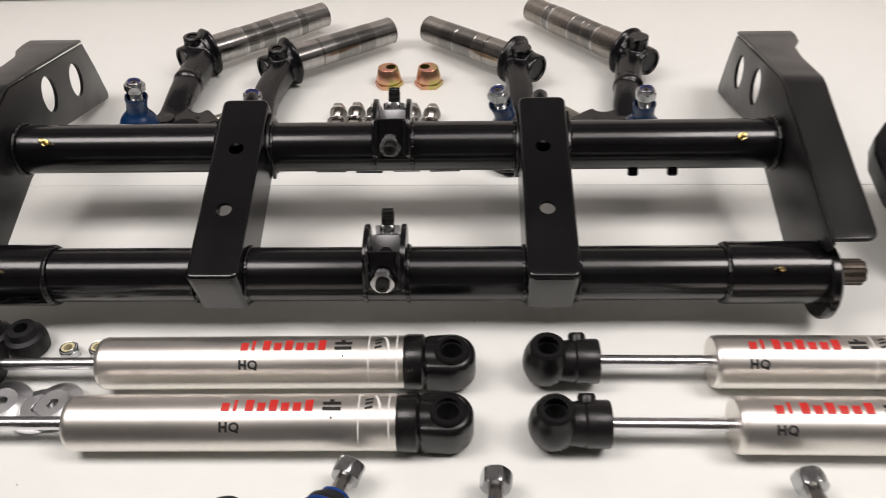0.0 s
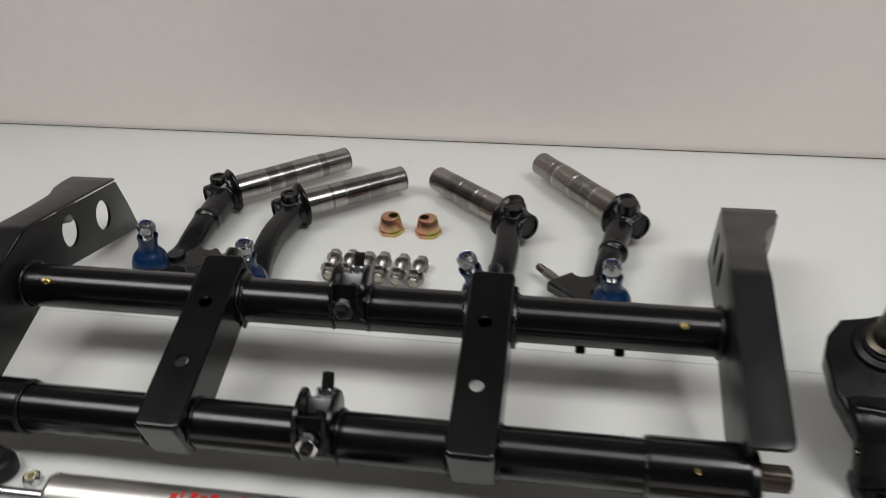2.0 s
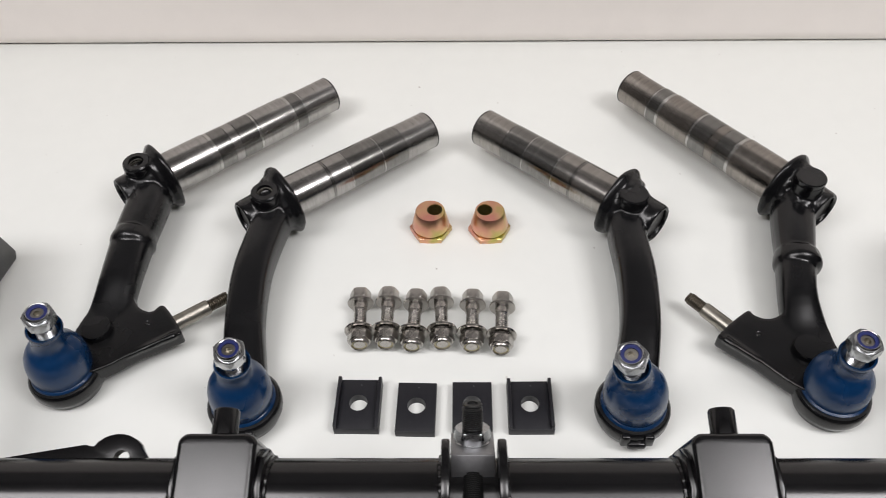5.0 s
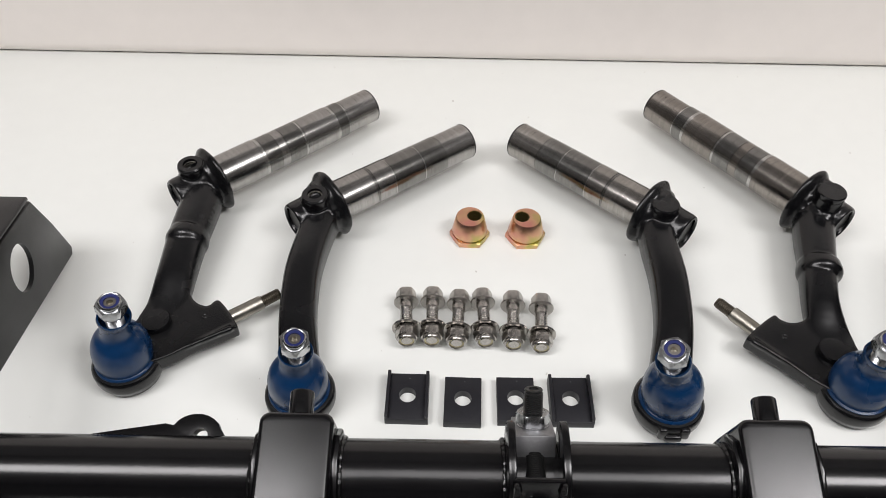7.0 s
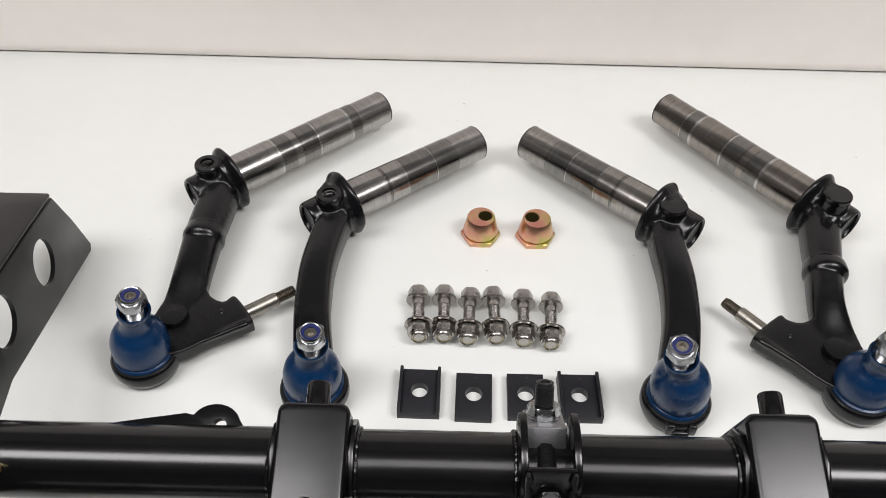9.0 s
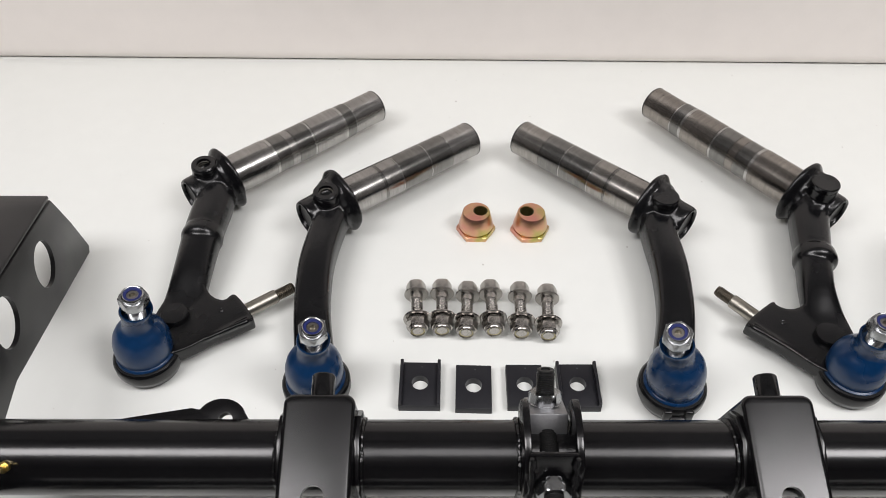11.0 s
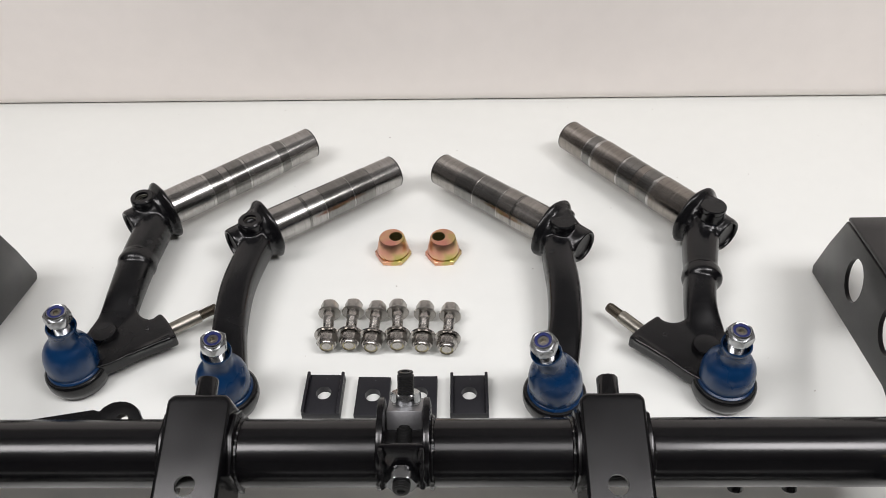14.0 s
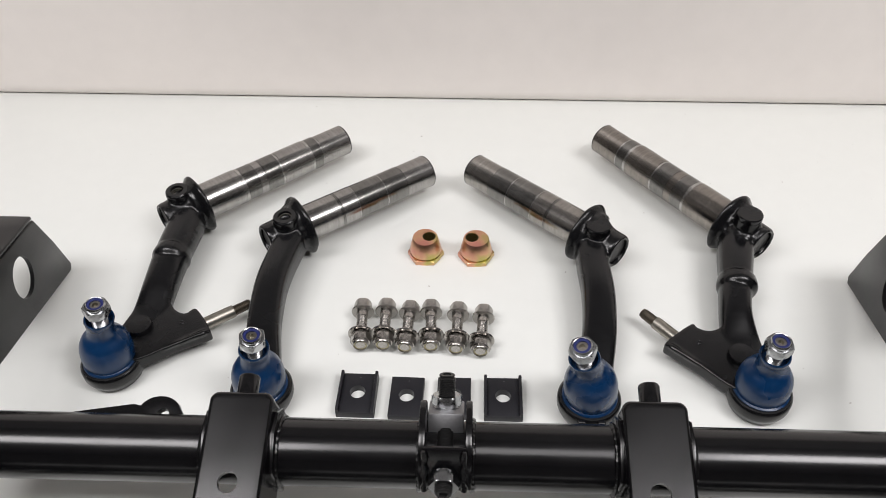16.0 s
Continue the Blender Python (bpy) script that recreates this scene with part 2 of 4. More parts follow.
def block(bm, lo, hi, bev=0.001, m=Matrix(), seg=2):
    b = bmesh.new()
    bmesh.ops.create_cube(b, size=1)
    lo, hi = Vector(lo), Vector(hi)
    for v in b.verts:
        v.co = Vector([(lo[k] + hi[k]) / 2 + v.co[k] * (hi[k] - lo[k]) for k in range(3)])
    round_edges(b, bev, seg)
    b.transform(m)
    return merge(bm, b)


def merge(bm, other):
    me = bpy.data.meshes.new("tmp")
    other.to_mesh(me)
    other.free()
    bm.from_mesh(me)
    bpy.data.meshes.remove(me)
    return bm


def plate(bm, outline, z0, z1, holes=(), bev=0.0008, m=Matrix(), hseg=28, bseg=2, hole_bev=False):
    """Flat piece of the given outline (x, y) from z0 to z1, with round holes (x, y, r) through it."""
    b = bmesh.new()
    loops = [[(x, y) for x, y in outline]]
    loops += [[(x + r * math.cos(2 * math.pi * k / hseg), y + r * math.sin(2 * math.pi * k / hseg)) for k in range(hseg)] for x, y, r in holes]
    es = []
    for loop in loops:
        vs = [b.verts.new((x, y, z0)) for x, y in loop]
        es += [b.edges.new((vs[k], vs[(k + 1) % len(vs)])) for k in range(len(vs))]
    bmesh.ops.triangle_fill(b, use_beauty=True, use_dissolve=False, edges=es)
    out = bmesh.ops.extrude_face_region(b, geom=b.faces[:])
    for v in out["geom"]:
        if isinstance(v, bmesh.types.BMVert):
            v.co.z = z1
    bmesh.ops.recalc_face_normals(b, faces=b.faces[:])

    def at_hole(e):
        return any(all(abs((Vector(v.co[:2]) - Vector((x, y))).length - r) < 1e-5 for v in e.verts) for x, y, r in holes)
    round_edges(b, bev, bseg, 0.9, None if hole_bev else at_hole)
    b.transform(m)
    return merge(bm, b)


def sweep(bm, path, seg=20, power=2.0):
    """Body along (x, y, z, half width, half height) stations; power above 2 squares the section."""
    pts = [V3(*p[:3]) for p in path]
    rings = []
    for k, p in enumerate(path):
        d = (pts[min(k + 1, len(pts) - 1)] - pts[max(k - 1, 0)]).normalized()
        s = d.cross(V3(0, 0, 1))
        s = s.normalized() if s.length > 1e-4 else V3(1, 0, 0)
        u = s.cross(d)
        row = []
        for j in range(seg):
            a = 2 * math.pi * j / seg
            c, n = math.cos(a), math.sin(a)
            row.append(bm.verts.new(pts[k] + s * p[3] * math.copysign(abs(c) ** (2 / power), c) + u * p[4] * math.copysign(abs(n) ** (2 / power), n)))
        rings.append(row)
    for a, b in zip(rings, rings[1:]):
        for j in range(seg):
            bm.faces.new((a[j], a[(j + 1) % seg], b[(j + 1) % seg], b[j]))
    bm.faces.new(rings[0])
    bm.faces.new(rings[-1])
    return bm


def smooth_path(path, n=5):
    """Catmull-Rom points between stations."""
    P = [np.array(p, float) for p in path]
    P = [2 * P[0] - P[1]] + P + [2 * P[-1] - P[-2]]
    out = []
    for k in range(1, len(P) - 2):
        for j in range(n):
            t = j / n
            a, b, c, d = P[k - 1], P[k], P[k + 1], P[k + 2]
            out.append(tuple(0.5 * (2 * b + (c - a) * t + (2 * a - 5 * b + 4 * c - d) * t * t + (3 * b - 3 * c + d - a) * t ** 3)))
    return out + [tuple(P[-2])]


def bead(bm, m, r, thick, n=26, seed=1, a0=0.0, a1=2 * math.pi):
    """A rippled weld bead round a circle."""
    rnd = random.Random(seed)
    steps = n * 4
    rings = []
    closed = a1 - a0 > 6.2
    for k in range(steps if closed else steps + 1):
        a = a0 + (a1 - a0) * k / steps
        q = thick * (0.9 + 0.22 * abs(math.sin(k * math.pi / 4)) + 0.18 * math.sin(k * 0.23 + seed) + rnd.uniform(-0.1, 0.1))
        rr = r + rnd.uniform(-0.1, 0.1) * thick
        rings.append([bm.verts.new(m @ V3((rr + q * math.cos(b)) * math.cos(a), (rr + q * math.cos(b)) * math.sin(a), q * math.sin(b))) for b in (2 * math.pi * j / 8 for j in range(8))])
    pairs = list(zip(rings, rings[1:])) + ([(rings[-1], rings[0])] if closed else [])
    for a, b in pairs:
        for j in range(8):
            bm.faces.new((a[j], a[(j + 1) % 8], b[(j + 1) % 8], b[j]))
    return bm


def mesh_of(name, bm, mat, sharp=38):
    bmesh.ops.recalc_face_normals(bm, faces=bm.faces[:])
    bm.transform(Matrix.Scale(UNIT, 4))
    me = bpy.data.meshes.new(name)
    bm.to_mesh(me)
    bm.free()
    me.polygons.foreach_set("use_smooth", [True] * len(me.polygons))
    me.set_sharp_from_angle(angle=radians(sharp))
    me.materials.append(mat)
    return me


def scaled(m):
    m = m.copy()
    m.translation = m.translation * UNIT
    return m


def part(name, bm, mat, parent, label="", m=None, sharp=38):
    ob = new(name, mesh_of(name, bm, mat, sharp))
    ob.parent = parent
    if m is not None:
        ob.matrix_local = scaled(m)
    if label:
        tagged(ob, label)
    return ob


def thing(name, m, label, category, group="", kind=""):
    ob = new(name)
    ob.empty_display_size = 0.02
    ob.matrix_world = scaled(m)
    return tagged(ob, label, category, group, kind)


def solid(name, bm, mat, m, label, category, group="", kind="", sharp=38):
    ob = new(name, mesh_of(name, bm, mat, sharp))
    ob.matrix_world = scaled(m)
    return tagged(ob, label, category, group, kind)


def B():
    return bmesh.new()


# ---- setting ----
WALL_Y, SEAM = 1.181, 0.694
XL, XR, YF = -1.05, 1.15, -0.16
table = thing("workbench", pose(0, 0, 0), "white laminate workbench of two boards with a fine joint", "table", kind="structure")
part("tabletop", block(B(), (XL, YF, -0.03), (XR, SEAM - 0.0004, 0), 0.0006), TABLE, table)
part("tabletop", block(B(), (XL, SEAM + 0.0004, -0.03), (XR, WALL_Y + 0.03, 0), 0.0006), TABLE, table)
for lx in (XL + 0.05, XR - 0.05):
    for ly in (YF + 0.05, WALL_Y - 0.06):
        part("leg", block(B(), (lx - 0.025, ly - 0.025, -0.76), (lx + 0.025, ly + 0.025, -0.03), 0.002), GREY_METAL, table)
H0, H1, RX, RY = -0.76, CEILING / UNIT, 2.2, -2.2
# assumed top of the white board; the wall over it is out of view
BOARD = 0.46
board = [(WALL_Y + 0.1, 0.0016), (WALL_Y + 0.1, BOARD), (WALL_Y - 0.012, BOARD), (WALL_Y - 0.012, 0.016)]
board += [(WALL_Y - 0.012 + 0.008 * (1 - math.cos(radians(a))), 0.016 - 0.0154 * math.sin(radians(a))) for a in (15, 30, 45, 60, 75, 90)]
solid("wall_north", plate(B(), board, -RX, RX, (), 0, Matrix(((0, 0, 1, 0), (1, 0, 0, 0), (0, 1, 0, 0), (0, 0, 0, 1)))), WALL, pose(0, 0, 0), "plain white painted board wall behind the bench", "wall", kind="structure")
# unseen dark wall, added so that the black parts reflect less light from there
solid("unseen_dark_wall_north", block(B(), (-RX, WALL_Y + 0.02, BOARD + 0.0004), (RX, WALL_Y + 0.1, H1), 0), PLAIN, pose(0, 0, 0), "unseen dark wall added above the white board to dim reflections", "wall", kind="structure")
solid("wall_north_lower", block(B(), (-RX, WALL_Y + 0.034, H0), (RX, WALL_Y + 0.1, 0.0012), 0), PLAIN, pose(0, 0, 0), "plain painted wall below the white board", "wall", kind="structure")
solid("wall_south", block(B(), (-RX, RY - 0.1, H0), (RX, RY, H1), 0), PLAIN, pose(0, 0, 0), "plain painted room wall", "wall", kind="structure")
solid("wall_west", block(B(), (-RX - 0.1, RY - 0.1, H0), (-RX, WALL_Y + 0.1, H1), 0), PLAIN, pose(0, 0, 0), "plain painted room wall", "wall", kind="structure")
solid("wall_east", block(B(), (RX, RY - 0.1, H0), (RX + 0.1, WALL_Y + 0.1, H1), 0), PLAIN, pose(0, 0, 0), "plain painted room wall", "wall", kind="structure")
solid("floor", block(B(), (-RX - 0.1, RY - 0.1, H0 - 0.1), (RX + 0.1, WALL_Y + 0.1, H0), 0), FLOOR, pose(0, 0, 0), "dark plain workshop floor", "floor", kind="structure")
solid("ceiling", block(B(), (-RX - 0.1, RY - 0.1, H1), (RX + 0.1, WALL_Y + 0.1, H1 + 0.1), 0), CEIL, pose(0, 0, 0), "plain pale ceiling", "ceiling", kind="structure")

# ---- axle beam, resting tilted with its lower tube towards the front ----
AX = V3(1, 0.0147, -0.004).normalized()
AV = V3(0, 0.1265, 0.038).normalized()
AN = AX.cross(AV).normalized()
AV = AN.cross(AX)
BEAM = Matrix((AX, AV, AN)).transposed().to_4x4()
BEAM.translation = (0, 0.5075, 0.0466)
beam = thing("axle_beam", BEAM, "black powder-coated twin-tube front axle beam lying on the white bench", "axle beam")
MID, RT, VU = -0.02, 0.0215, 0.132
TOX = Matrix.Rotation(math.pi / 2, 4, "Y")


def across(u, v, n=0.0):
    """Frame at (u, v, n) of the beam whose z runs along the tubes."""
    return Matrix.Translation((u, v, n)) @ TOX


part("upper_tube", rod(B(), (-0.352, VU, 0), (0.313, VU, 0), RT, seg=64), POWDER, beam)
part("lower_tube", rod(B(), (-0.352, 0, 0), (0.313, 0, 0), RT, seg=64), POWDER, beam)
for s in (-1, 1):
    a, b = MID + s * 0.264, MID + s * 0.34
    part("sleeve", rod(B(), (a, 0, 0), (b, 0, 0), 0.0245, seg=64, c=0.0012), POWDER, beam)
    part("weld_bead", bead(B(), across(a - s * 0.0005, 0), 0.0222, 0.0016, 30, 3), WELD, beam)
    part("end_flange", ring(B(), across(b - 0.003, -0.003, -0.006), 0.015, 0.031, 0.009, 48, 0.002), POWDER, beam)
    bm = lathe(B(), [(0, 0), (0.0105, 0), (0.0105, 0.03), (0.0095, 0.0315), (0, 0.0315)], Matrix(), 32)
    for q in bm.verts:
        if q.co.xy.length > 0.008 and round(math.atan2(q.co.y, q.co.x) / (math.pi / 16)) % 4 in (0, 1):
            q.co.x, q.co.y = q.co.x * 0.88, q.co.y * 0.88
    bm.transform(across(b, 0, 0) if s > 0 else across(b, 0, 0) @ Matrix.Rotation(math.pi, 4, "X"))
    part("torsion_bar_end", bm, SPLINE, beam, "bare grooved steel bar end", sharp=20)
    part("weld_bead", bead(B(), across(MID + s * 0.329, VU), RT + 0.0008, 0.0019, 30, 5), WELD, beam)


def tower(side):
    """Folded shock tower that flares outwards to the rear, where it stands on the bench: web with two holes,
    top flange bent at the knee, and a rounded ear at the outer rear corner."""
    mid = -0.022

    def reach(v):
        return 0.336 + 0.0245 * max(0.0, v - 0.169) / 0.175

    def shear(bm):
        for p in bm.verts:
            p.co.x = mid + side * (p.co.x + reach(p.co.y))
        return bm
    t = part("shock_tower", B(), SATIN, beam, "satin black folded sheet tower with two round holes")
    yz = Matrix(((0, 0, 1, 0), (1, 0, 0, 0), (0, 1, 0, 0), (0, 0, 0, 1)))
    prof = [(0.0, 0.039), (0.06, 0.039), (0.12, 0.039), (0.169, 0.039), (0.227, 0.0035), (0.285, -0.032), (0.344, -0.068), (0.3455, -0.105), (0.344, -0.1445), (0.338, -0.1475), (0.27, -0.1005), (0.192, -0.047), (0.126, -0.035), (0.046, -0.036), (0.014, -0.024), (0.014, 0.02), (0.0, 0.028)]
    part("web", shear(plate(B(), prof, 0, 0.0035, [(0.289, -0.069, 0.0178), (0.225, -0.0253, 0.0178)], 0.0012, yz, 36)), SATIN, t)
    top = [(0.0, 0.041), (0.0012, 0.041), (0.004, 0.041), (0.009, 0.041), (0.08, 0.041), (0.158, 0.0415), (0.166, 0.0405), (0.173, 0.037), (0.23, 0.0035), (0.27, -0.021), (0.296, -0.0365), (0.325, -0.0545), (0.344, -0.066)]
    out = [0.0255, 0.029, 0.0322, 0.0335, 0.0335, 0.0335, 0.0335, 0.0335, 0.0345, 0.04, 0.051, 0.0565, 0.0575]
    bm = B()
    vs = [[bm.verts.new((0.0, v, n)), bm.verts.new((w, v, n))] for (v, n), w in zip(top, out)]
    fs = [bm.faces.new((a[0], a[1], b[1], b[0])) for a, b in zip(vs, vs[1:])]
    ex = bmesh.ops.extrude_face_region(bm, geom=fs)
    for g in ex["geom"]:
        if isinstance(g, bmesh.types.BMVert):
            g.co += V3(0, 0.0008, 0.0034)
    bmesh.ops.recalc_face_normals(bm, faces=bm.faces[:])
    round_edges(bm, 0.0014, 2, 0.9)
    part("flange", shear(bm), SATIN, t)
    # ear folded down along the slanted outer edge
    pa, pb = V3(0.0345, 0.268, -0.0215), V3(0.0566, 0.338, -0.0625)
    ex = (pb - pa).normalized()
    ey = V3(0, -0.515, -0.857)
    ey = (ey - ex * ey.dot(ex)).normalized()
    fold = Matrix((ex, ey, ex.cross(ey))).transposed().to_4x4()
    fold.translation = pa
    n = (pb - pa).length
    ear = [(0.004, 0), (n, 0), (n + 0.002, 0.012)] + [(n - 0.03 + 0.032 * math.cos(radians(a)), 0.014 + 0.03 * math.sin(radians(a))) for a in range(0, 106, 15)] + [(0.012, 0.034)]
    part("ear", shear(plate(B(), ear, -0.0035, 0, [(0.033, 0.021, 0.0068)], 0.0006, fold)), SATIN, t)
    return t


tower(1)
tower(-1)


def cross_bracket(u, hx):
    """Box-section bracket that joins both tubes, with two holes and a stub at the rear."""
    hw, v0, v1 = 0.0201, -0.0232, 0.1608
    r, bev, z1 = 0.0058, 0.0034, 0.0315

    def outline(inset):
        q, pts = r - inset, []
        for cx, cy, a in ((hw - r, v1 - r, 0), (r - hw, v1 - r, 90), (r - hw, v0 + r, 180), (hw - r, v0 + r, 270)):
            pts += [(u + cx + q * math.cos(radians(a + d)), cy + q * math.sin(radians(a + d))) for d in (0, 18, 36, 54, 72, 90)]
        return pts
    bm = B()
    loops = [[bm.verts.new((x, y, -0.0135)) for x, y in outline(0)]]
    for d in (0, 18, 36, 54, 72, 90):
        loops.append([bm.verts.new((x, y, z1 - bev + bev * math.sin(radians(d)))) for x, y in outline(bev * (1 - math.cos(radians(d))))])
    for la, lb in zip(loops, loops[1:]):
        for k in range(len(la)):
            bm.faces.new((la[k], la[(k + 1) % len(la)], lb[(k + 1) % len(la)], lb[k]))
    rim = loops[-1]
    es = [bm.edges.get((rim[k], rim[(k + 1) % len(rim)])) for k in range(len(rim))]
    for hy, hr in ((0.041, 0.0062), (0.104, 0.0062)):
        rows = [[bm.verts.new((u + hx + hr * math.cos(2 * math.pi * k / 32), hy + hr * math.sin(2 * math.pi * k / 32), z)) for k in range(32)] for z in (z1, z1 - 0.003)]
        for k in range(32):
            j = (k + 1) % 32
            es.append(bm.edges.new((rows[0][k], rows[0][j])))
            bm.faces.new((rows[0][k], rows[0][j], rows[1][j], rows[1][k]))
    bmesh.ops.triangle_fill(bm, use_beauty=True, use_dissolve=False, edges=es)
    br = part("cross_bracket", bm, POWDER, beam, sharp=40)
    even = br.modifiers.new("even_normals", "WEIGHTED_NORMAL")
    even.weight, even.keep_sharp = 100, True
    part("stub", lathe(B(), [(0, 0), (0.0068, 0), (0.0068, 0.0145), (0.006, 0.0156), (0.0042, 0.0156), (0.0042, 0.006), (0, 0.006)], along((u, v1 - 0.001, 0.0185), (u, v1 + 0.02, 0.0185)), 28), POWDER, br)
    part("weld_bead", bead(B(), along((u, v1, 0.0185), (u, v1 + 0.02, 0.0185)), 0.0068, 0.001, 14, 9), WELD, br)
    for s in (-1, 1):
        part("gusset", plate(B(), [(VU - 0.022, -0.018), (VU - 0.02, 0.02), (VU + 0.002, 0.0285), (VU + 0.018, 0.024), (VU + 0.0245, 0.012), (VU + 0.022, -0.016)], 0, 0.0035, (), 0.001,
             Matrix.Translation((u + s * (hw + 0.0012) - 0.0015, 0, 0)) @ Matrix(((0, 0, 1, 0), (1, 0, 0, 0), (0, 1, 0, 0), (0, 0, 0, 1)))), POWDER, br)
        part("weld_bead", bead(B(), across(u + s * (hw + 0.0036), VU), RT, 0.0015, 30, 11), WELD, br)
        part("weld_bead", bead(B(), across(u + s * (hw + 0.001), 0), RT, 0.0014, 30, 12), WELD, br)


cross_bracket(-0.1475, 0.0)
cross_bracket(0.1098, -0.0018)


def adjuster(u, v):
    """Clamp of two welded ears and bridge, tilted metal block with grub screw and jam nut, clamp screw and nut."""
    m = Matrix.Translation((u, v, 0))
    yz = Matrix(((0, 0, 1, 0), (1, 0, 0, 0), (0, 1, 0, 0), (0, 0, 0, 1)))
    lean, out = V3(0, 0.56, 0.828), V3(0, -0.828, 0.56)
    base = m @ V3(0, -0.0215, 0.027)
    front = Matrix((V3(1, 0, 0), lean, out)).transposed().to_4x4()
    front.translation = base
    ad = part("adjuster", block(B(), (-0.0128, -0.0105, -0.0045), (0.0128, 0.0215, -0.0012), 0.001, front), POWDER, beam)
    ears = [(-0.0258, 0.0185), (-0.0195, 0.0305), (-0.013, 0.038), (-0.005, 0.0415), (0.005, 0.0417), (0.015, 0.0398), (0.0215, 0.037), (0.0252, 0.033), (0.0266, 0.027), (0.0258, 0.019), (0.018, 0.006), (-0.018, 0.004), (-0.0235, 0.012)]
    for k in (-1, 1):
        c = k * 0.0141 + 0.0004
        part("ear", plate(B(), ears, -0.0021, 0.0021, (), 0.001, m @ Matrix.Translation((c, 0, 0)) @ yz), POWDER, ad)
        part("weld_bead", bead(B(), m @ Matrix.Translation((c + k * 0.0026, 0, 0)) @ TOX, RT + 0.0004, 0.0015, 22, 21 + k, radians(70), radians(290)), WELD, ad)
        part("weld_bead", sweep(B(), [(*(base + lean * (-0.0095 + 0.003 * i) + out * 0.0002 + V3(k * (0.0118 + 0.0005 * math.sin(i * 2.1)), 0, 0)), 0.0018 + 0.0005 * math.sin(i * 1.7), 0.0012) for i in range(11)], 8), WELD, ad)
    # tilted block: front corner, direction up the grub screw, direction to its back
    up, back = V3(0, math.cos(radians(37)), math.sin(radians(37))), V3(0, math.sin(radians(37)), -math.cos(radians(37)))
    corner = m @ V3(0, 0.0185, 0.0268)
    tilt = Matrix((V3(1, 0, 0), back, up)).transposed().to_4x4()
    tilt.translation = corner
    part("block", block(B(), (-0.0112, 0, -0.0165), (0.0112, 0.0265, 0), 0.0007, tilt), ALU, ad, "bare machined aluminium block")
    root = corner + back * 0.016
    part("grub_screw", thread(B(), root, root + up * 0.0198, 0.0054, 0.0011), DARK_STEEL, ad, "black threaded grub screw")
    part("socket_rim", ring(B(), along(root + up * 0.0196, root + up), 0.0028, 0.0051, 0.0012, 24), DARK_STEEL, ad)
    part("jam_nut", hexagon(B(), along(root + up * 0.0006, root + up), 0.0098, 0.0068, 0.0054, 0.52), ZINC, ad, "bright zinc hex nut")
    part("nut_washer", ring(B(), along(root, root + up), 0.0054, 0.0092, 0.0008, 32, 0.0002), ZINC, ad)
    fore = V3(0, -0.95, 0.312)
    tip = m @ V3(0, -0.0275, 0.0285)
    part("clamp_screw", thread(B(), tip - fore * 0.047, tip - fore * 0.016, 0.0058, 0.0011), DARK_STEEL, ad, "black threaded clamp screw")
    nut = base + lean * 0.001 - fore * 0.001
    part("front_nut", hexagon(B(), along(nut, nut + fore), 0.0098, 0.0082, 0.0054, 0.52), ZINC, ad, "bright zinc hex nut")
    part("front_screw", thread(B(), nut, nut + fore * 0.0112, 0.0054, 0.0011), DARK_STEEL, ad, "black screw end with a hex socket")
    part("socket_rim", ring(B(), along(nut + fore * 0.011, nut + fore * 2), 0.0026, 0.005, 0.0014, 24), DARK_STEEL, ad)
    return ad


adjuster(-0.019, VU)
adjuster(-0.018, 0.0)


def grease_nipple(u, v):
    d = V3(0, -0.447, 0.894)
    p = V3(u, v, 0) + d * 0.0205
    m = along(p, p + d)
    g = part("grease_nipple", hexagon(B(), m, 0.0036, 0.0035), BRASS, beam, "small brass grease nipple")
    part("tip", lathe(B(), [(0, 0), (0.002, 0), (0.0016, 0.003), (0.0024, 0.0045), (0.0022, 0.0062), (0.0012, 0.007), (0, 0.007)], m @ Matrix.Translation((0, 0, 0.0035)), 16), BRASS, g)


for u in (0.277, -0.32):
    grease_nipple(u, VU)
for u in (0.279, -0.318):
    grease_nipple(u, 0.0)
for u in (0.191, 0.2255):
    part("locating_pin", rod(B(), (u, VU - 0.012, -0.012), (u, VU - 0.0195, -0.0195), 0.0047, seg=20, c=0.001), POWDER, beam)


tab = [(-0.1905, 0.14), (-0.1905, 0.1505), (-0.196, 0.158)] + [(-0.2095 + 0.0145 * math.cos(radians(d)), 0.1545 + 0.0118 * math.sin(radians(d))) for d in range(35, 161, 15)] + [(-0.2275, 0.1605), (-0.2525, 0.1565), (-0.28, 0.152), (-0.28, 0.14)]
part("rear_tab", plate(B(), tab, -0.004, 0.002, [(-0.2065, 0.1535, 0.0042)], 0.0006), POWDER, beam, "flat black tab with a hole")


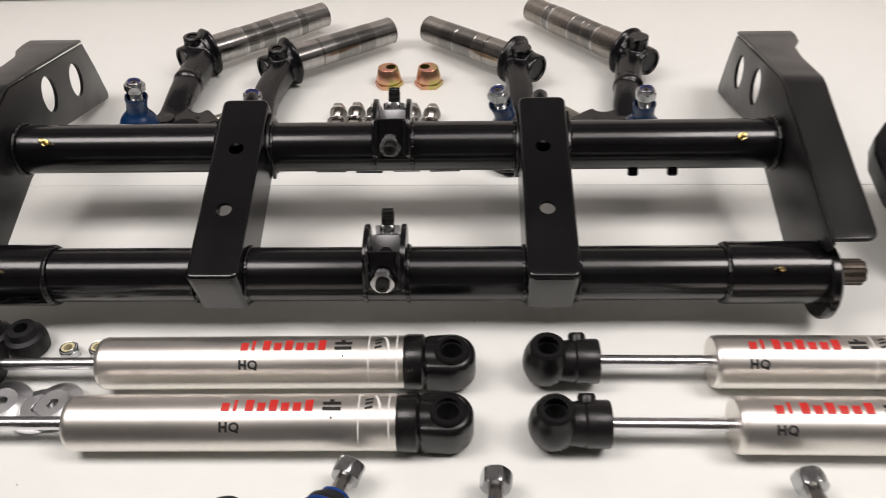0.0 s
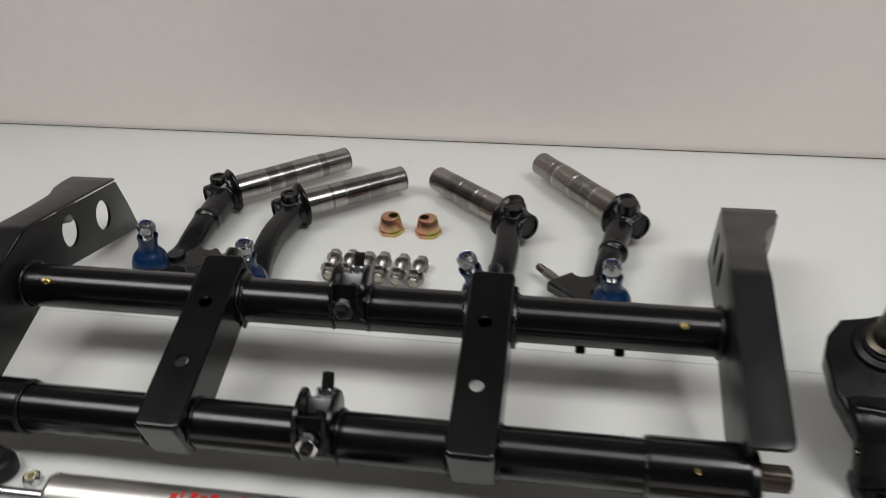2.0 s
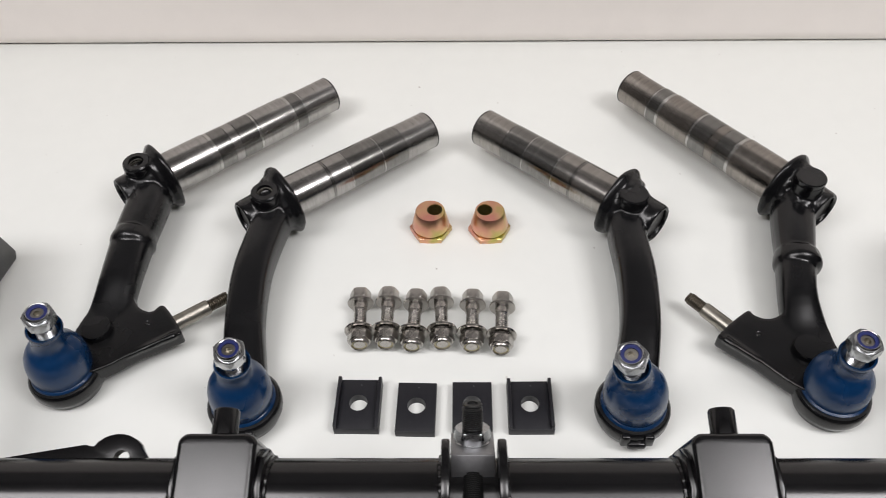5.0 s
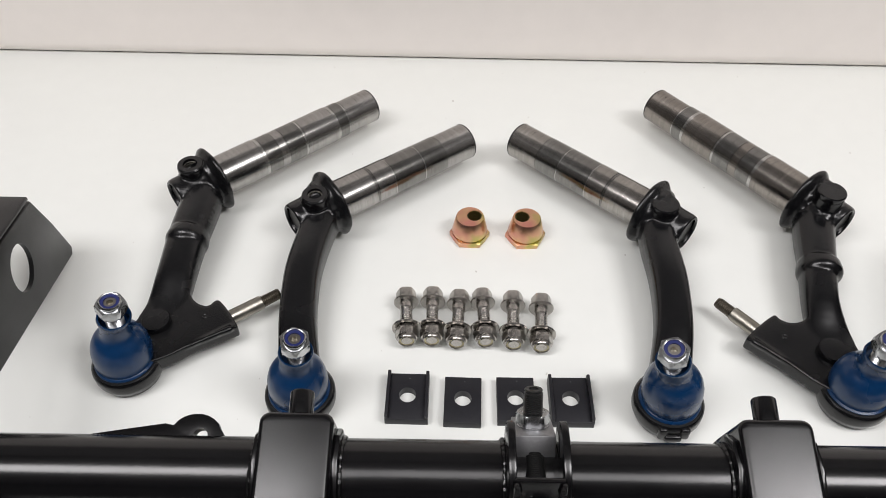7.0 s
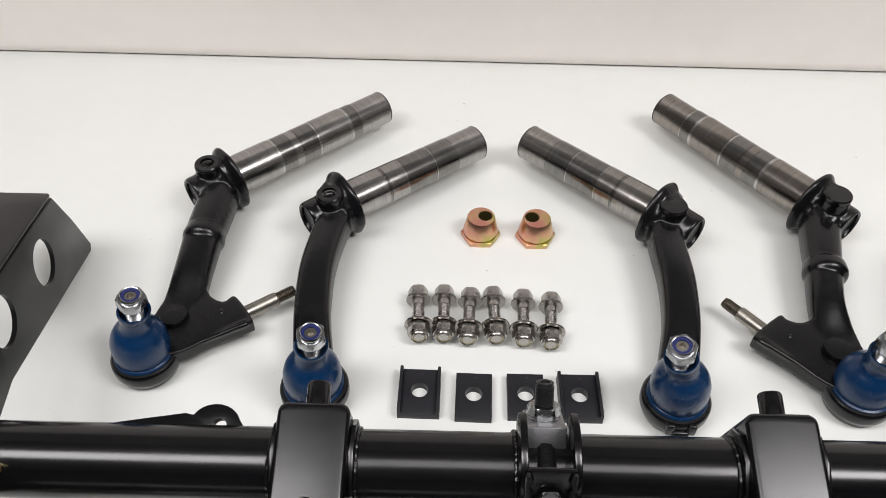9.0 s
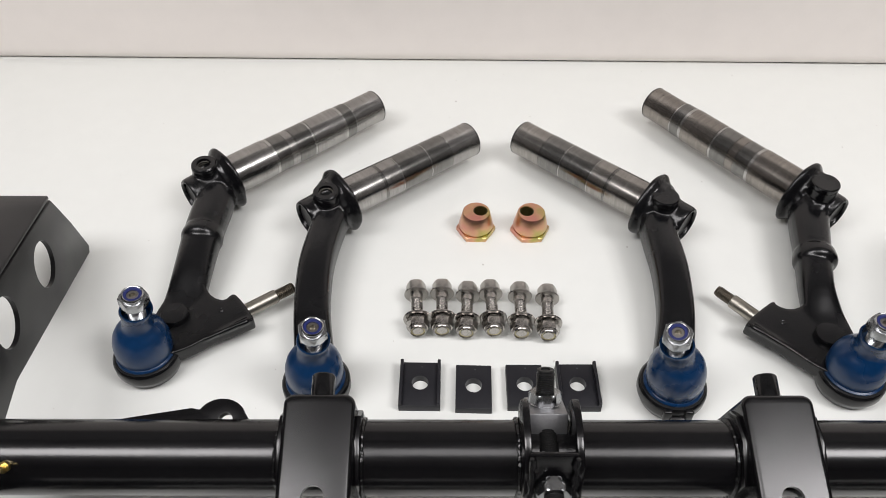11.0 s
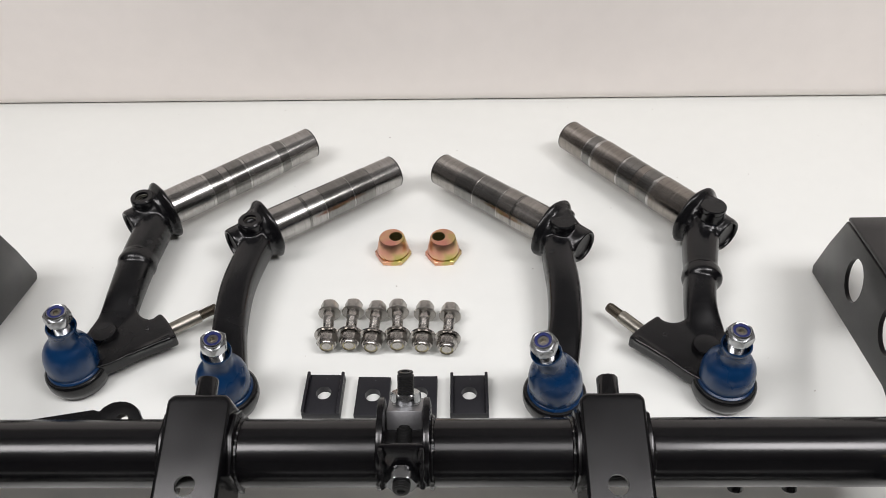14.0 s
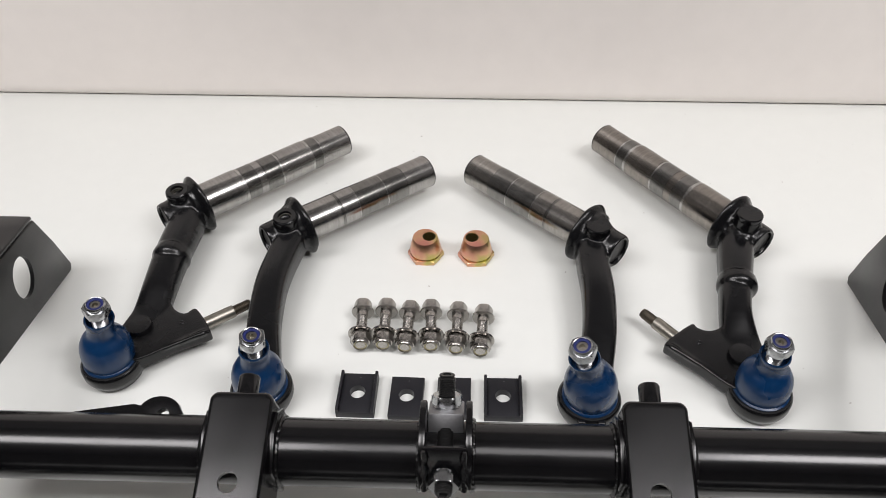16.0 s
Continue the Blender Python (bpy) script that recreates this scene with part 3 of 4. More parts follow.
# ---- trailing arms with ball joints ----
def nyloc(parent, p, d, r=0.0105, h=0.012, insert=NYLON_BLUE, tone=ZINC, stud=0.0055):
    """Hex lock nut with a rolled collar, nylon ring and the stud's end with its socket."""
    m = along(p, Vector(p) + Vector(d))
    rc = r * (0.79 if insert is NYLON else 0.74)
    nut = part("lock_nut", hexagon(B(), m, r, h * 0.72, rc * 0.8, 0.52, False), tone, parent, "bright hex lock nut with nylon ring")
    mt = m @ Matrix.Translation((0, 0, h * 0.68))
    part("collar", lathe(B(), [(rc * 0.9, 0), (rc, 0.0003), (rc, h * 0.16), (rc * 0.95, h * 0.26), (rc * 0.87, h * 0.31), (rc * 0.82, h * 0.29), (rc * 0.8, h * 0.2), (rc * 0.8, 0.0), (rc * 0.9, 0)], mt, 32), tone, nut)
    part("nylon_ring", ring(B(), mt @ Matrix.Translation((0, 0, -h * 0.4)), stud * 0.97, rc * 0.84, h * 0.62, 32, 0.0004), insert, nut)
    deep = -0.22 if insert is NYLON else 0.1
    prof = [(0, -0.6), (1, -0.6), (1, deep), (0.92, deep + 0.05), (0.52, deep + 0.05), (0.48, deep - 0.3), (0, deep - 0.3)]
    part("stud_end", lathe(B(), [(stud * a, h * b) for a, b in prof], mt, 24), PIN_STEEL, nut)
    return nut


def ball_joint(arm, base, nut_at, rb=0.026):
    """Round socket, blue rubber boot leaning with its stud, and a lock nut."""
    bx, by = base
    j = part("ball_joint", lathe(B(), [(0, 0), (rb * 0.74, 0), (rb * 0.88, 0.0025), (rb * 0.985, 0.009), (rb, 0.0105), (rb, 0.0165), (rb * 0.985, 0.018), (rb * 0.93, 0.0192), (0, 0.0192)], Matrix.Translation((bx, by, 0)), 48), GLOSS, arm, "black round ball joint socket")
    p0, p1 = V3(bx, by, 0.0185), V3(*nut_at)
    d = (p1 - p0).normalized()
    q = V3(0, 0, 1)
    n = (p1 - p0).length
    bm = B()
    prof = [(0.0205, 0.0), (0.0216, 0.0008), (0.0216, 0.0022), (0.0201, 0.003), (0.0206, 0.006), (0.0208, 0.0105), (0.0204, 0.0155), (0.0192, 0.0202), (0.0171, 0.0243), (0.0143, 0.0275), (0.0117, 0.0298), (0.0107, 0.0325), (0.0104, 0.0365), (0.0107, 0.0415), (0.0116, 0.0455), (0.0113, 0.0468), (0.0101, 0.0464), (0.009, 0.0385)]
    rings, seg, top = [], 40, 0.0468
    for r, z in prof:
        s = z / top
        c = p0 + (q * (1 - s) + d * s) * z * (n - 0.0165) / top
        ax = (q * (1 - s) + d * s).normalized()
        x = V3(0, 1, 0).cross(ax).normalized()
        y = ax.cross(x)
        rings.append([bm.verts.new(c + (x * math.cos(a) + y * math.sin(a)) * r) for a in (2 * math.pi * k / seg for k in range(seg))])
    for a, b in zip(rings, rings[1:]):
        for k in range(seg):
            bm.faces.new((a[k], a[(k + 1) % seg], b[(k + 1) % seg], b[k]))
    bm.faces.new(rings[-1])
    part("boot", bm, BLUE, j, "dark blue rubber boot", sharp=60)
    part("clamp_ring", ring(B(), Matrix.Translation((bx, by, 0.0172)), 0.018, 0.0232, 0.0026, 40), RUBBER, j)
    part("stud", thread(B(), p1 - d * 0.026, p1 - d * 0.008, 0.0062, 0.0013), ZINC, j, "bright threaded stud")
    nyloc(j, p1 - d * 0.0102, d, 0.0104, 0.0112, stud=0.0043)
    return j


def shaft_part(arm, flange, end, tone, bands):
    """Bearing shaft from the flange: polished and dark bands at slightly different radii."""
    f, e = V3(*flange), V3(*end)
    n = (e - f).length
    m = along(f, e)
    sh = None
    z = 0.0
    for k, (z1, r, dark) in enumerate(bands):
        za, zb = z * n, z1 * n
        c = 0.00018
        last = k == len(bands) - 1
        pr = [(0, 0), (r - c, 0), (r, c), (r, zb - za - c * 2), (r - c, zb - za - c), (r - c * 2, zb - za)]
        if last:
            pr = [(0, 0), (r - c, 0), (r, c), (r, zb - za - 0.0016), (r - 0.0005, zb - za - 0.0006), (r - 0.0018, zb - za), (r - 0.004, zb - za), (r - 0.0042, zb - za - 0.002), (0, zb - za - 0.002)]
        else:
            pr.append((0, zb - za))
        o = part("bearing_shaft" if sh is None else "band", lathe(B(), pr, Matrix(), 48), (tone, SHAFT_BAND, SHAFT_LINE)[dark], sh or arm, "worn bare steel shaft" if sh is None else "", (m @ Matrix.Translation((0, 0, za))) if sh is None else Matrix.Translation((0, 0, za)), sharp=12)
        sh = sh or o
        z = z1
    rl = bands[-1][1]
    part("end_rim", ring(B(), Matrix.Translation((0, 0, n - 0.0024)), rl - 0.0045, rl + 0.0001, 0.0026, 40, 0.001), DARK_STEEL, sh, "dark rim of the shaft end")
    return sh


def casting(name, bm, arm, label=""):
    """One forged piece: overlapping solids melted together with soft fillets."""
    ob = part(name, bm, GLOSS, arm, label, sharp=180)
    melt = ob.modifiers.new("melt", "REMESH")
    melt.mode, melt.voxel_size, melt.use_smooth_shade = "VOXEL", 0.00115 * UNIT, True
    soft = ob.modifiers.new("soften", "SMOOTH")
    soft.factor, soft.iterations = 0.5, 5
    return ob


def knuckle(bm, arm, flange, end, knob, plug, seed):
    """Hub behind the flange, melted into the arm's own mesh: open cup with a steel disc, upright boss, rough weld fillets."""
    f, e = V3(*flange), V3(*end)
    d = (e - f).normalized()
    m = along(f - d * 0.038, f)
    lathe(bm, [(0, 0.005), (0.0122, 0.005), (0.0126, 0.0005), (0.0142, -0.0004), (0.0156, 0.0004), (0.0163, 0.003), (0.0165, 0.014), (0.018, 0.022), (0.0205, 0.029), (0.022, 0.0375), (0, 0.0375)], m, 40)
    part("core_disc", lathe(B(), [(0, 0), (0.0118, 0), (0.0118, 0.003), (0, 0.003)], m @ Matrix.Translation((0, 0, 0.003)), 32), SATIN, arm, "dull dark steel disc in the hub")
    rnd = random.Random(seed)
    rim = lathe(B(), [(0, -0.022), (0.0175, -0.0185), (0.0205, -0.0115), (0.0238, -0.0065), (0.0268, -0.0036), (0.0283, -0.0022), (0.029, -0.0006), (0.0286, 0.0012), (0.027, 0.0018), (0, 0.0018)], along(f, e), 56)
    for v in rim.verts:
        q = v.co - f
        ang = math.atan2(q.z, q.dot(d.cross(V3(0, 0, 1))))
        v.co = f + q * (1 + 0.018 * math.sin(3 * ang + seed) + 0.012 * math.sin(7 * ang + seed * 2) + rnd.uniform(-0.006, 0.006))
    merge(bm, rim)
    kx, ky, kz = knob
    kz += 0.006
    if plug:
        lathe(bm, [(0, kz - 0.035), (0.0112, kz - 0.035), (0.0112, kz - 0.001), (0.0104, kz), (0, kz)], Matrix.Translation((kx, ky, 0)), 36)
        part("boss_cap", lathe(B(), [(0, 0), (0.011, 0), (0.0114, 0.0006), (0.0114, 0.0046), (0.0106, 0.0056), (0, 0.0058)], Matrix.Translation((kx, ky, kz - 0.0038)), 36), GLOSS, arm)
    else:
        lathe(bm, [(0, kz - 0.035), (0.0112, kz - 0.035), (0.0112, kz - 0.001), (0.0104, kz), (0.0068, kz), (0.0062, kz - 0.001), (0.006, kz - 0.012), (0, kz - 0.012)], Matrix.Translation((kx, ky, 0)), 36)
        k = part("boss_rim", ring(B(), Matrix.Translation((kx, ky, kz - 0.0006)), 0.0062, 0.0106, 0.0013, 36), GLOSS, arm)
        part("thread", bead(bead(bead(B(), Matrix.Translation((kx, ky, kz - 0.0025)), 0.006, 0.0006, 8), Matrix.Translation((kx, ky, kz - 0.0045)), 0.006, 0.0006, 8), Matrix.Translation((kx, ky, kz - 0.0065)), 0.006, 0.0006, 8), PIN_STEEL, k, "steel thread in the boss")
    bead(bm, Matrix.Translation((kx, ky, kz - 0.0165)), 0.0122, 0.003, 9, seed)
    bead(bm, along(f - d * 0.0085, e), 0.0205, 0.0034, 11, seed + 1)


UPPER_BANDS = [(0.25, 0.0178, 0), (0.27, 0.0174, 2), (0.35, 0.0172, 1), (0.4, 0.0171, 0), (0.5, 0.0171, 1), (0.515, 0.0171, 2), (0.71, 0.0172, 0), (0.73, 0.0168, 2), (0.79, 0.0166, 1), (0.8, 0.016, 2), (1.0, 0.0159, 0)]
LOWER_BANDS = [(0.25, 0.0172, 0), (0.265, 0.017, 1), (0.38, 0.0171, 0), (0.39, 0.0171, 2), (0.6, 0.0168, 1), (0.61, 0.0168, 2), (0.77, 0.0167, 1), (1.0, 0.0164, 0)]
ZA = 0.0292


def arm_thing(name_label):
    return thing("trailing_arm", pose(0, 0, 0), name_label, "trailing arm", "four trailing arms on the bench")


def long_arm(flange, end, knob, base, nut_at, path, plug, tone, ear, pin, collar, notch, eye, seed):
    """Arm with a forked ear, side pin and pressed plug beside its ball joint."""
    arm = arm_thing("gloss black trailing arm with side pin, steel shaft and blue boot")
    shaft_part(arm, (*flange, ZA), (*end, ZA - 0.004), tone, UPPER_BANDS)
    bm = sweep(B(), smooth_path(path), 24, 2.4)
    knuckle(bm, arm, (*flange, ZA), (*end, ZA), knob, plug, seed)
    lathe(bm, [(0.0135, -0.0065), (0.0152, -0.005), (0.0166, -0.0034), (0.0174, -0.0012), (0.0175, 0.0008), (0.017, 0.004), (0.0164, 0.008), (0.014, 0.009)], along(collar[0], collar[1]), 40)
    k = len(ear)
    curve = []
    for i in range(k):
        p0, p1, p2, p3 = (np.array(ear[(i + o) % k]) for o in (-1, 0, 1, 2))
        for t in (0, 0.34, 0.67):
            curve.append(tuple(0.5 * (2 * p1 + (p2 - p0) * t + (2 * p0 - 5 * p1 + 4 * p2 - p3) * t * t + (3 * p1 - 3 * p2 + p3 - p0) * t ** 3)))
    plate(bm, curve, 0.0098, 0.0222, [], 0.0026, bseg=3)
    sweep(bm, [(*p[:2], p[2] - 0.00022 * k, 0.0028 - 0.00016 * k + 0.0003 * math.sin(k * 2.2), 0.0026 - 0.00012 * k) for k, p in enumerate(notch)], 10)
    casting("arm_body", bm, arm, "gloss black forged arm with a side ear")
    part("pressed_plug", lathe(B(), [(0, 0), (0.0108, 0), (0.0108, 0.0252), (0.0101, 0.0266), (0, 0.027)], Matrix.Translation((*eye, 0)), 32), GLOSS, arm)
    a, b = V3(*pin[0]), V3(*pin[1])
    p = part("side_pin", rod(B(), a, a + (b - a) * 0.66, 0.0056, seg=24), PIN_STEEL, arm, "bare steel side pin")
    part("dimple", lathe(B(), [(0, 0.0215), (0.0021, 0.0215), (0.0021, 0.0226), (0.0017, 0.0229), (0.0012, 0.0226), (0, 0.0226)], Matrix.Translation((*(a.xy + (V3(*eye, 0).xy - a.xy) * 0.3), 0)), 16), GLOSS, arm)
    part("pin_thread", thread(B(), a + (b - a) * 0.66, b, 0.0046, 0.0016), SPINDLE, p)
    ball_joint(arm, base, nut_at, 0.0248)
    return arm


def short_arm(flange, end, knob, base, nut_at, path, plug, tone, seed):
    arm = arm_thing("gloss black plain trailing arm with worn steel shaft, blue boot")
    shaft_part(arm, (*flange, ZA), (*end, ZA - 0.004), tone, LOWER_BANDS)
    bm = sweep(B(), smooth_path(path), 28, 3.2)
    knuckle(bm, arm, (*flange, ZA), (*end, ZA), knob, plug, seed)
    casting("arm_body", bm, arm, "gloss black forged arm")
    ball_joint(arm, base, nut_at, 0.0248)
    bx, by = base
    for s in (-1, 1):
        part("clamp_lip", block(B(), (s * 0.0075 - 0.0032, -0.0262, 0.0085), (s * 0.0075 + 0.0032, -0.021, 0.0195), 0.0016, Matrix.Translation((bx, by, 0)), 3), GLOSS, arm)
    part("clamp_lip", block(B(), (-0.0062, -0.0275, 0.0065), (0.0062, -0.022, 0.0125), 0.002, Matrix.Translation((bx, by, 0)), 3), GLOSS, arm)
    return arm


long_arm((-0.2775, 0.9385), (-0.153, 1.054), (-0.292, 0.929, 0.0475), (-0.3035, 0.7535), (-0.294, 0.7515, 0.0875),
         [(-0.2835, 0.925, 0.027, 0.0165, 0.0155), (-0.2835, 0.905, 0.026, 0.0168, 0.0155), (-0.2855, 0.87, 0.0245, 0.0162, 0.0145), (-0.286, 0.835, 0.0215, 0.0155, 0.0125), (-0.2875, 0.805, 0.016, 0.016, 0.0085), (-0.2915, 0.785, 0.0135, 0.017, 0.0085), (-0.3, 0.76, 0.011, 0.02, 0.0085)],
         False, SHAFT, [(-0.302, 0.80), (-0.293, 0.83), (-0.281, 0.842), (-0.273, 0.819), (-0.267, 0.8085), (-0.26, 0.8035), (-0.2535, 0.803), (-0.247, 0.8085), (-0.2292, 0.7865), (-0.231, 0.7815), (-0.256, 0.7675), (-0.274, 0.754), (-0.29, 0.75), (-0.306, 0.77)],
         ((-0.2395, 0.7945, 0.0155), (-0.2035, 0.8215, 0.0155)), ((-0.2855, 0.866, 0.0246), (-0.2848, 0.89, 0.026)),
         [(-0.2315 - 0.0045 * k, 0.782 - 0.0026 * k, 0.0218) for k in range(9)], (-0.2885, 0.7845), 31)
long_arm((0.2305, 0.9275), (0.125, 1.064), (0.2385, 0.9075, 0.0505), (0.219, 0.743), (0.2165, 0.7385, 0.0825),
         [(0.2375, 0.915, 0.027, 0.0165, 0.0155), (0.2295, 0.893, 0.026, 0.0162, 0.0155), (0.2215, 0.854, 0.0245, 0.0143, 0.0142), (0.215, 0.82, 0.0215, 0.0136, 0.0125), (0.2145, 0.792, 0.016, 0.016, 0.0085), (0.2135, 0.775, 0.0135, 0.017, 0.0085), (0.217, 0.75, 0.011, 0.02, 0.0085)],
         True, SHAFT_DARK, [(0.229, 0.79), (0.226, 0.83), (0.2165, 0.842), (0.2085, 0.817), (0.202, 0.8065), (0.1945, 0.801), (0.187, 0.7998), (0.18, 0.803), (0.1755, 0.8065), (0.1522, 0.7865), (0.154, 0.781), (0.174, 0.764), (0.194, 0.744), (0.208, 0.74), (0.229, 0.76)],
         ((0.166, 0.7915, 0.0155), (0.1385, 0.8235, 0.0155)), ((0.2217, 0.848, 0.0243), (0.2247, 0.868, 0.0253)),
         [(0.1545 + 0.0044 * k, 0.782 - 0.0037 * k, 0.0218) for k in range(9)], (0.2095, 0.7725), 41)
short_arm((-0.1715, 0.9105), (-0.0595, 1.0025), (-0.182, 0.8965, 0.0465), (-0.1735, 0.731), (-0.167, 0.7245, 0.0885),
          [(-0.177, 0.9, 0.027, 0.016, 0.015), (-0.1815, 0.872, 0.026, 0.0142, 0.0145), (-0.1855, 0.835, 0.025, 0.0142, 0.0135), (-0.184, 0.795, 0.021, 0.0142, 0.012), (-0.179, 0.76, 0.0145, 0.015, 0.0098), (-0.1745, 0.735, 0.0105, 0.016, 0.0085)], False, SHAFT, 51)
short_arm((0.095, 0.909), (-0.0105, 1.0055), (0.103, 0.8955, 0.0445), (0.0855, 0.7315), (0.0715, 0.7205, 0.0925),
          [(0.1, 0.9, 0.027, 0.016, 0.015), (0.0985, 0.872, 0.026, 0.0142, 0.0145), (0.1005, 0.835, 0.025, 0.0142, 0.0135), (0.0985, 0.795, 0.021, 0.0142, 0.012), (0.092, 0.76, 0.0145, 0.015, 0.0098), (0.087, 0.735, 0.0105, 0.016, 0.0085)], True, SHAFT_MID, 61)

# ---- eccentric bushings ----
for gx, off, turn in ((-0.0545, 0.0036, 0.0), (-0.0065, -0.004, 0.06)):
    g = thing("eccentric_bushing", pose(gx, 0.9045, 0), "yellow zinc eccentric bushing with hexagonal foot and offset hole", "bushing", "pair of eccentric bushings")
    bm = B()
    hexagon(bm, Matrix.Rotation(math.pi / 2 + turn, 4, "Z"), 0.0173, 0.0052, 0, 0.0)
    part("hex_foot", bm, GOLD, g)
    bm = B()
    outer, inner = [], []
    seg = 40
    for r, z in ((0.0138, 0.005), (0.0138, 0.0064), (0.0149, 0.0068), (0.0151, 0.0082), (0.0119, 0.0225), (0.0114, 0.023)):
        outer.append([bm.verts.new((r * math.cos(a), r * math.sin(a), z)) for a in (2 * math.pi * k / seg for k in range(seg))])
    for z in (0.023, 0.0065):
        outer.append([bm.verts.new((off + 0.0063 * math.cos(a), 0.0012 + 0.0063 * math.sin(a), z)) for a in (2 * math.pi * k / seg for k in range(seg))])
    for a, b in zip(outer, outer[1:]):
        for k in range(seg):
            bm.faces.new((a[k], a[(k + 1) % seg], b[(k + 1) % seg], b[k]))
    bm.faces.new(outer[-1])
    part("cone", bm, GOLD, g)
    # thin lining that carries the painted shade of the hole
    part("bore", ring(B(), Matrix.Translation((off, 0.0012, 0.0066)), 0.0058, 0.0064, 0.0158, 32, 0.0002), SHADED_BORE, g, "yellow zinc bore, its shade put into a dark olive colour")

# ---- bolts with washers and lock nuts, lying side by side ----
def flat_bolt():
    b = thing("bolt", pose(0, 0, 0), "short stainless hex bolt with washers and nylon lock nut", "bolt", "row of six stainless bolts")
    z = 0.0112
    Y = V3(0, 1, 0)
    part("shank", thread(B(), (0, -0.024, z), (0, 0.014, z), 0.0047, 0.0017), STAINLESS, b)
    part("neck", rod(B(), (0, 0.006, z), (0, 0.018, z), 0.0052), STAINLESS, b)
    part("head", hexagon(B(), along((0, 0.0165, z), (0, 1, z)), 0.0079, 0.0074, 0, 0.524), STAINLESS, b)
    part("washer", ring(B(), along((0, 0.0138, z - 0.0012), (0, 1, z)), 0.0045, 0.0098, 0.0016), STAINLESS, b)
    part("washer", ring(B(), along((0, -0.0125, z), (0, 1, z)), 0.0045, 0.0112, 0.0016), STAINLESS, b)
    nyloc(b, (0, -0.0132, z), (0, -1, 0), 0.0089, 0.0115, NYLON, STAINLESS, 0.003)
    return b


first = flat_bolt()
spots = [(-0.103, 0.8055, 4), (-0.083, 0.8065, 1), (-0.063, 0.8045, -2), (-0.0432, 0.8065, 3), (-0.0205, 0.8045, -1), (0.001, 0.8025, -3)]
for bx, by, tz in spots[1:]:
    copy_thing(first, scaled(pose(bx, by, 0, 0, 0, tz)))
first.matrix_world = scaled(pose(*spots[0][:2], 0, 0, 0, spots[0][2]))

# ---- spacer plates ----
def spacer(x0, x1, y0, y1, lips, turn):
    w, h = x1 - x0, y1 - y0 - 0.0015
    m = pose((x0 + x1) / 2, (y0 + y1) / 2 - 0.001, 0, 0, 0, turn)
    bm = plate(B(), [(-w / 2, -h / 2), (w / 2, -h / 2), (w / 2, h / 2), (-w / 2, h / 2)], 0, 0.007, [(0, 0.001, 0.0062)], 0.0004)
    lab = "black anodised U-shaped spacer plate with round hole" if lips else "black anodised flat spacer plate with round hole"
    s = thing("spacer_plate", m, lab, "spacer plate", "row of four spacer plates")
    part("plate", bm, ANODISED, s)
    if lips:
        for e in (-1, 1):
            part("lip", block(B(), (e * (w / 2 - 0.0013) - 0.0012, -h / 2 + 0.0003, 0.0066), (e * (w / 2 - 0.0013) + 0.0012, h / 2 + 0.0006, 0.0108), 0.0006), ANODISED, s)


spacer(-0.1135, -0.083, 0.717, 0.757, True, 0)
spacer(-0.0718, -0.0452, 0.7155, 0.755, False, -0.6)
spacer(-0.034, -0.007, 0.718, 0.756, False, 0.5)
spacer(0.0035, 0.034, 0.718, 0.757, True, 1)

# ---- shock absorbers ----
def wrap(bm, r, xa, xb, ta, tb, lift=0.00012, n=6):
    """Patch of print on a cylinder about x: xa..xb along it, ta..tb degrees from the top to the front."""
    rows = []
    for k in range(n + 1):
        t = radians(ta + (tb - ta) * k / n)
        rows.append([bm.verts.new((x, -(r + lift) * math.sin(t), (r + lift) * math.cos(t))) for x in (xa, xb)])
    for a, b in zip(rows, rows[1:]):
        bm.faces.new((a[0], a[1], b[1], b[0]))
    return bm


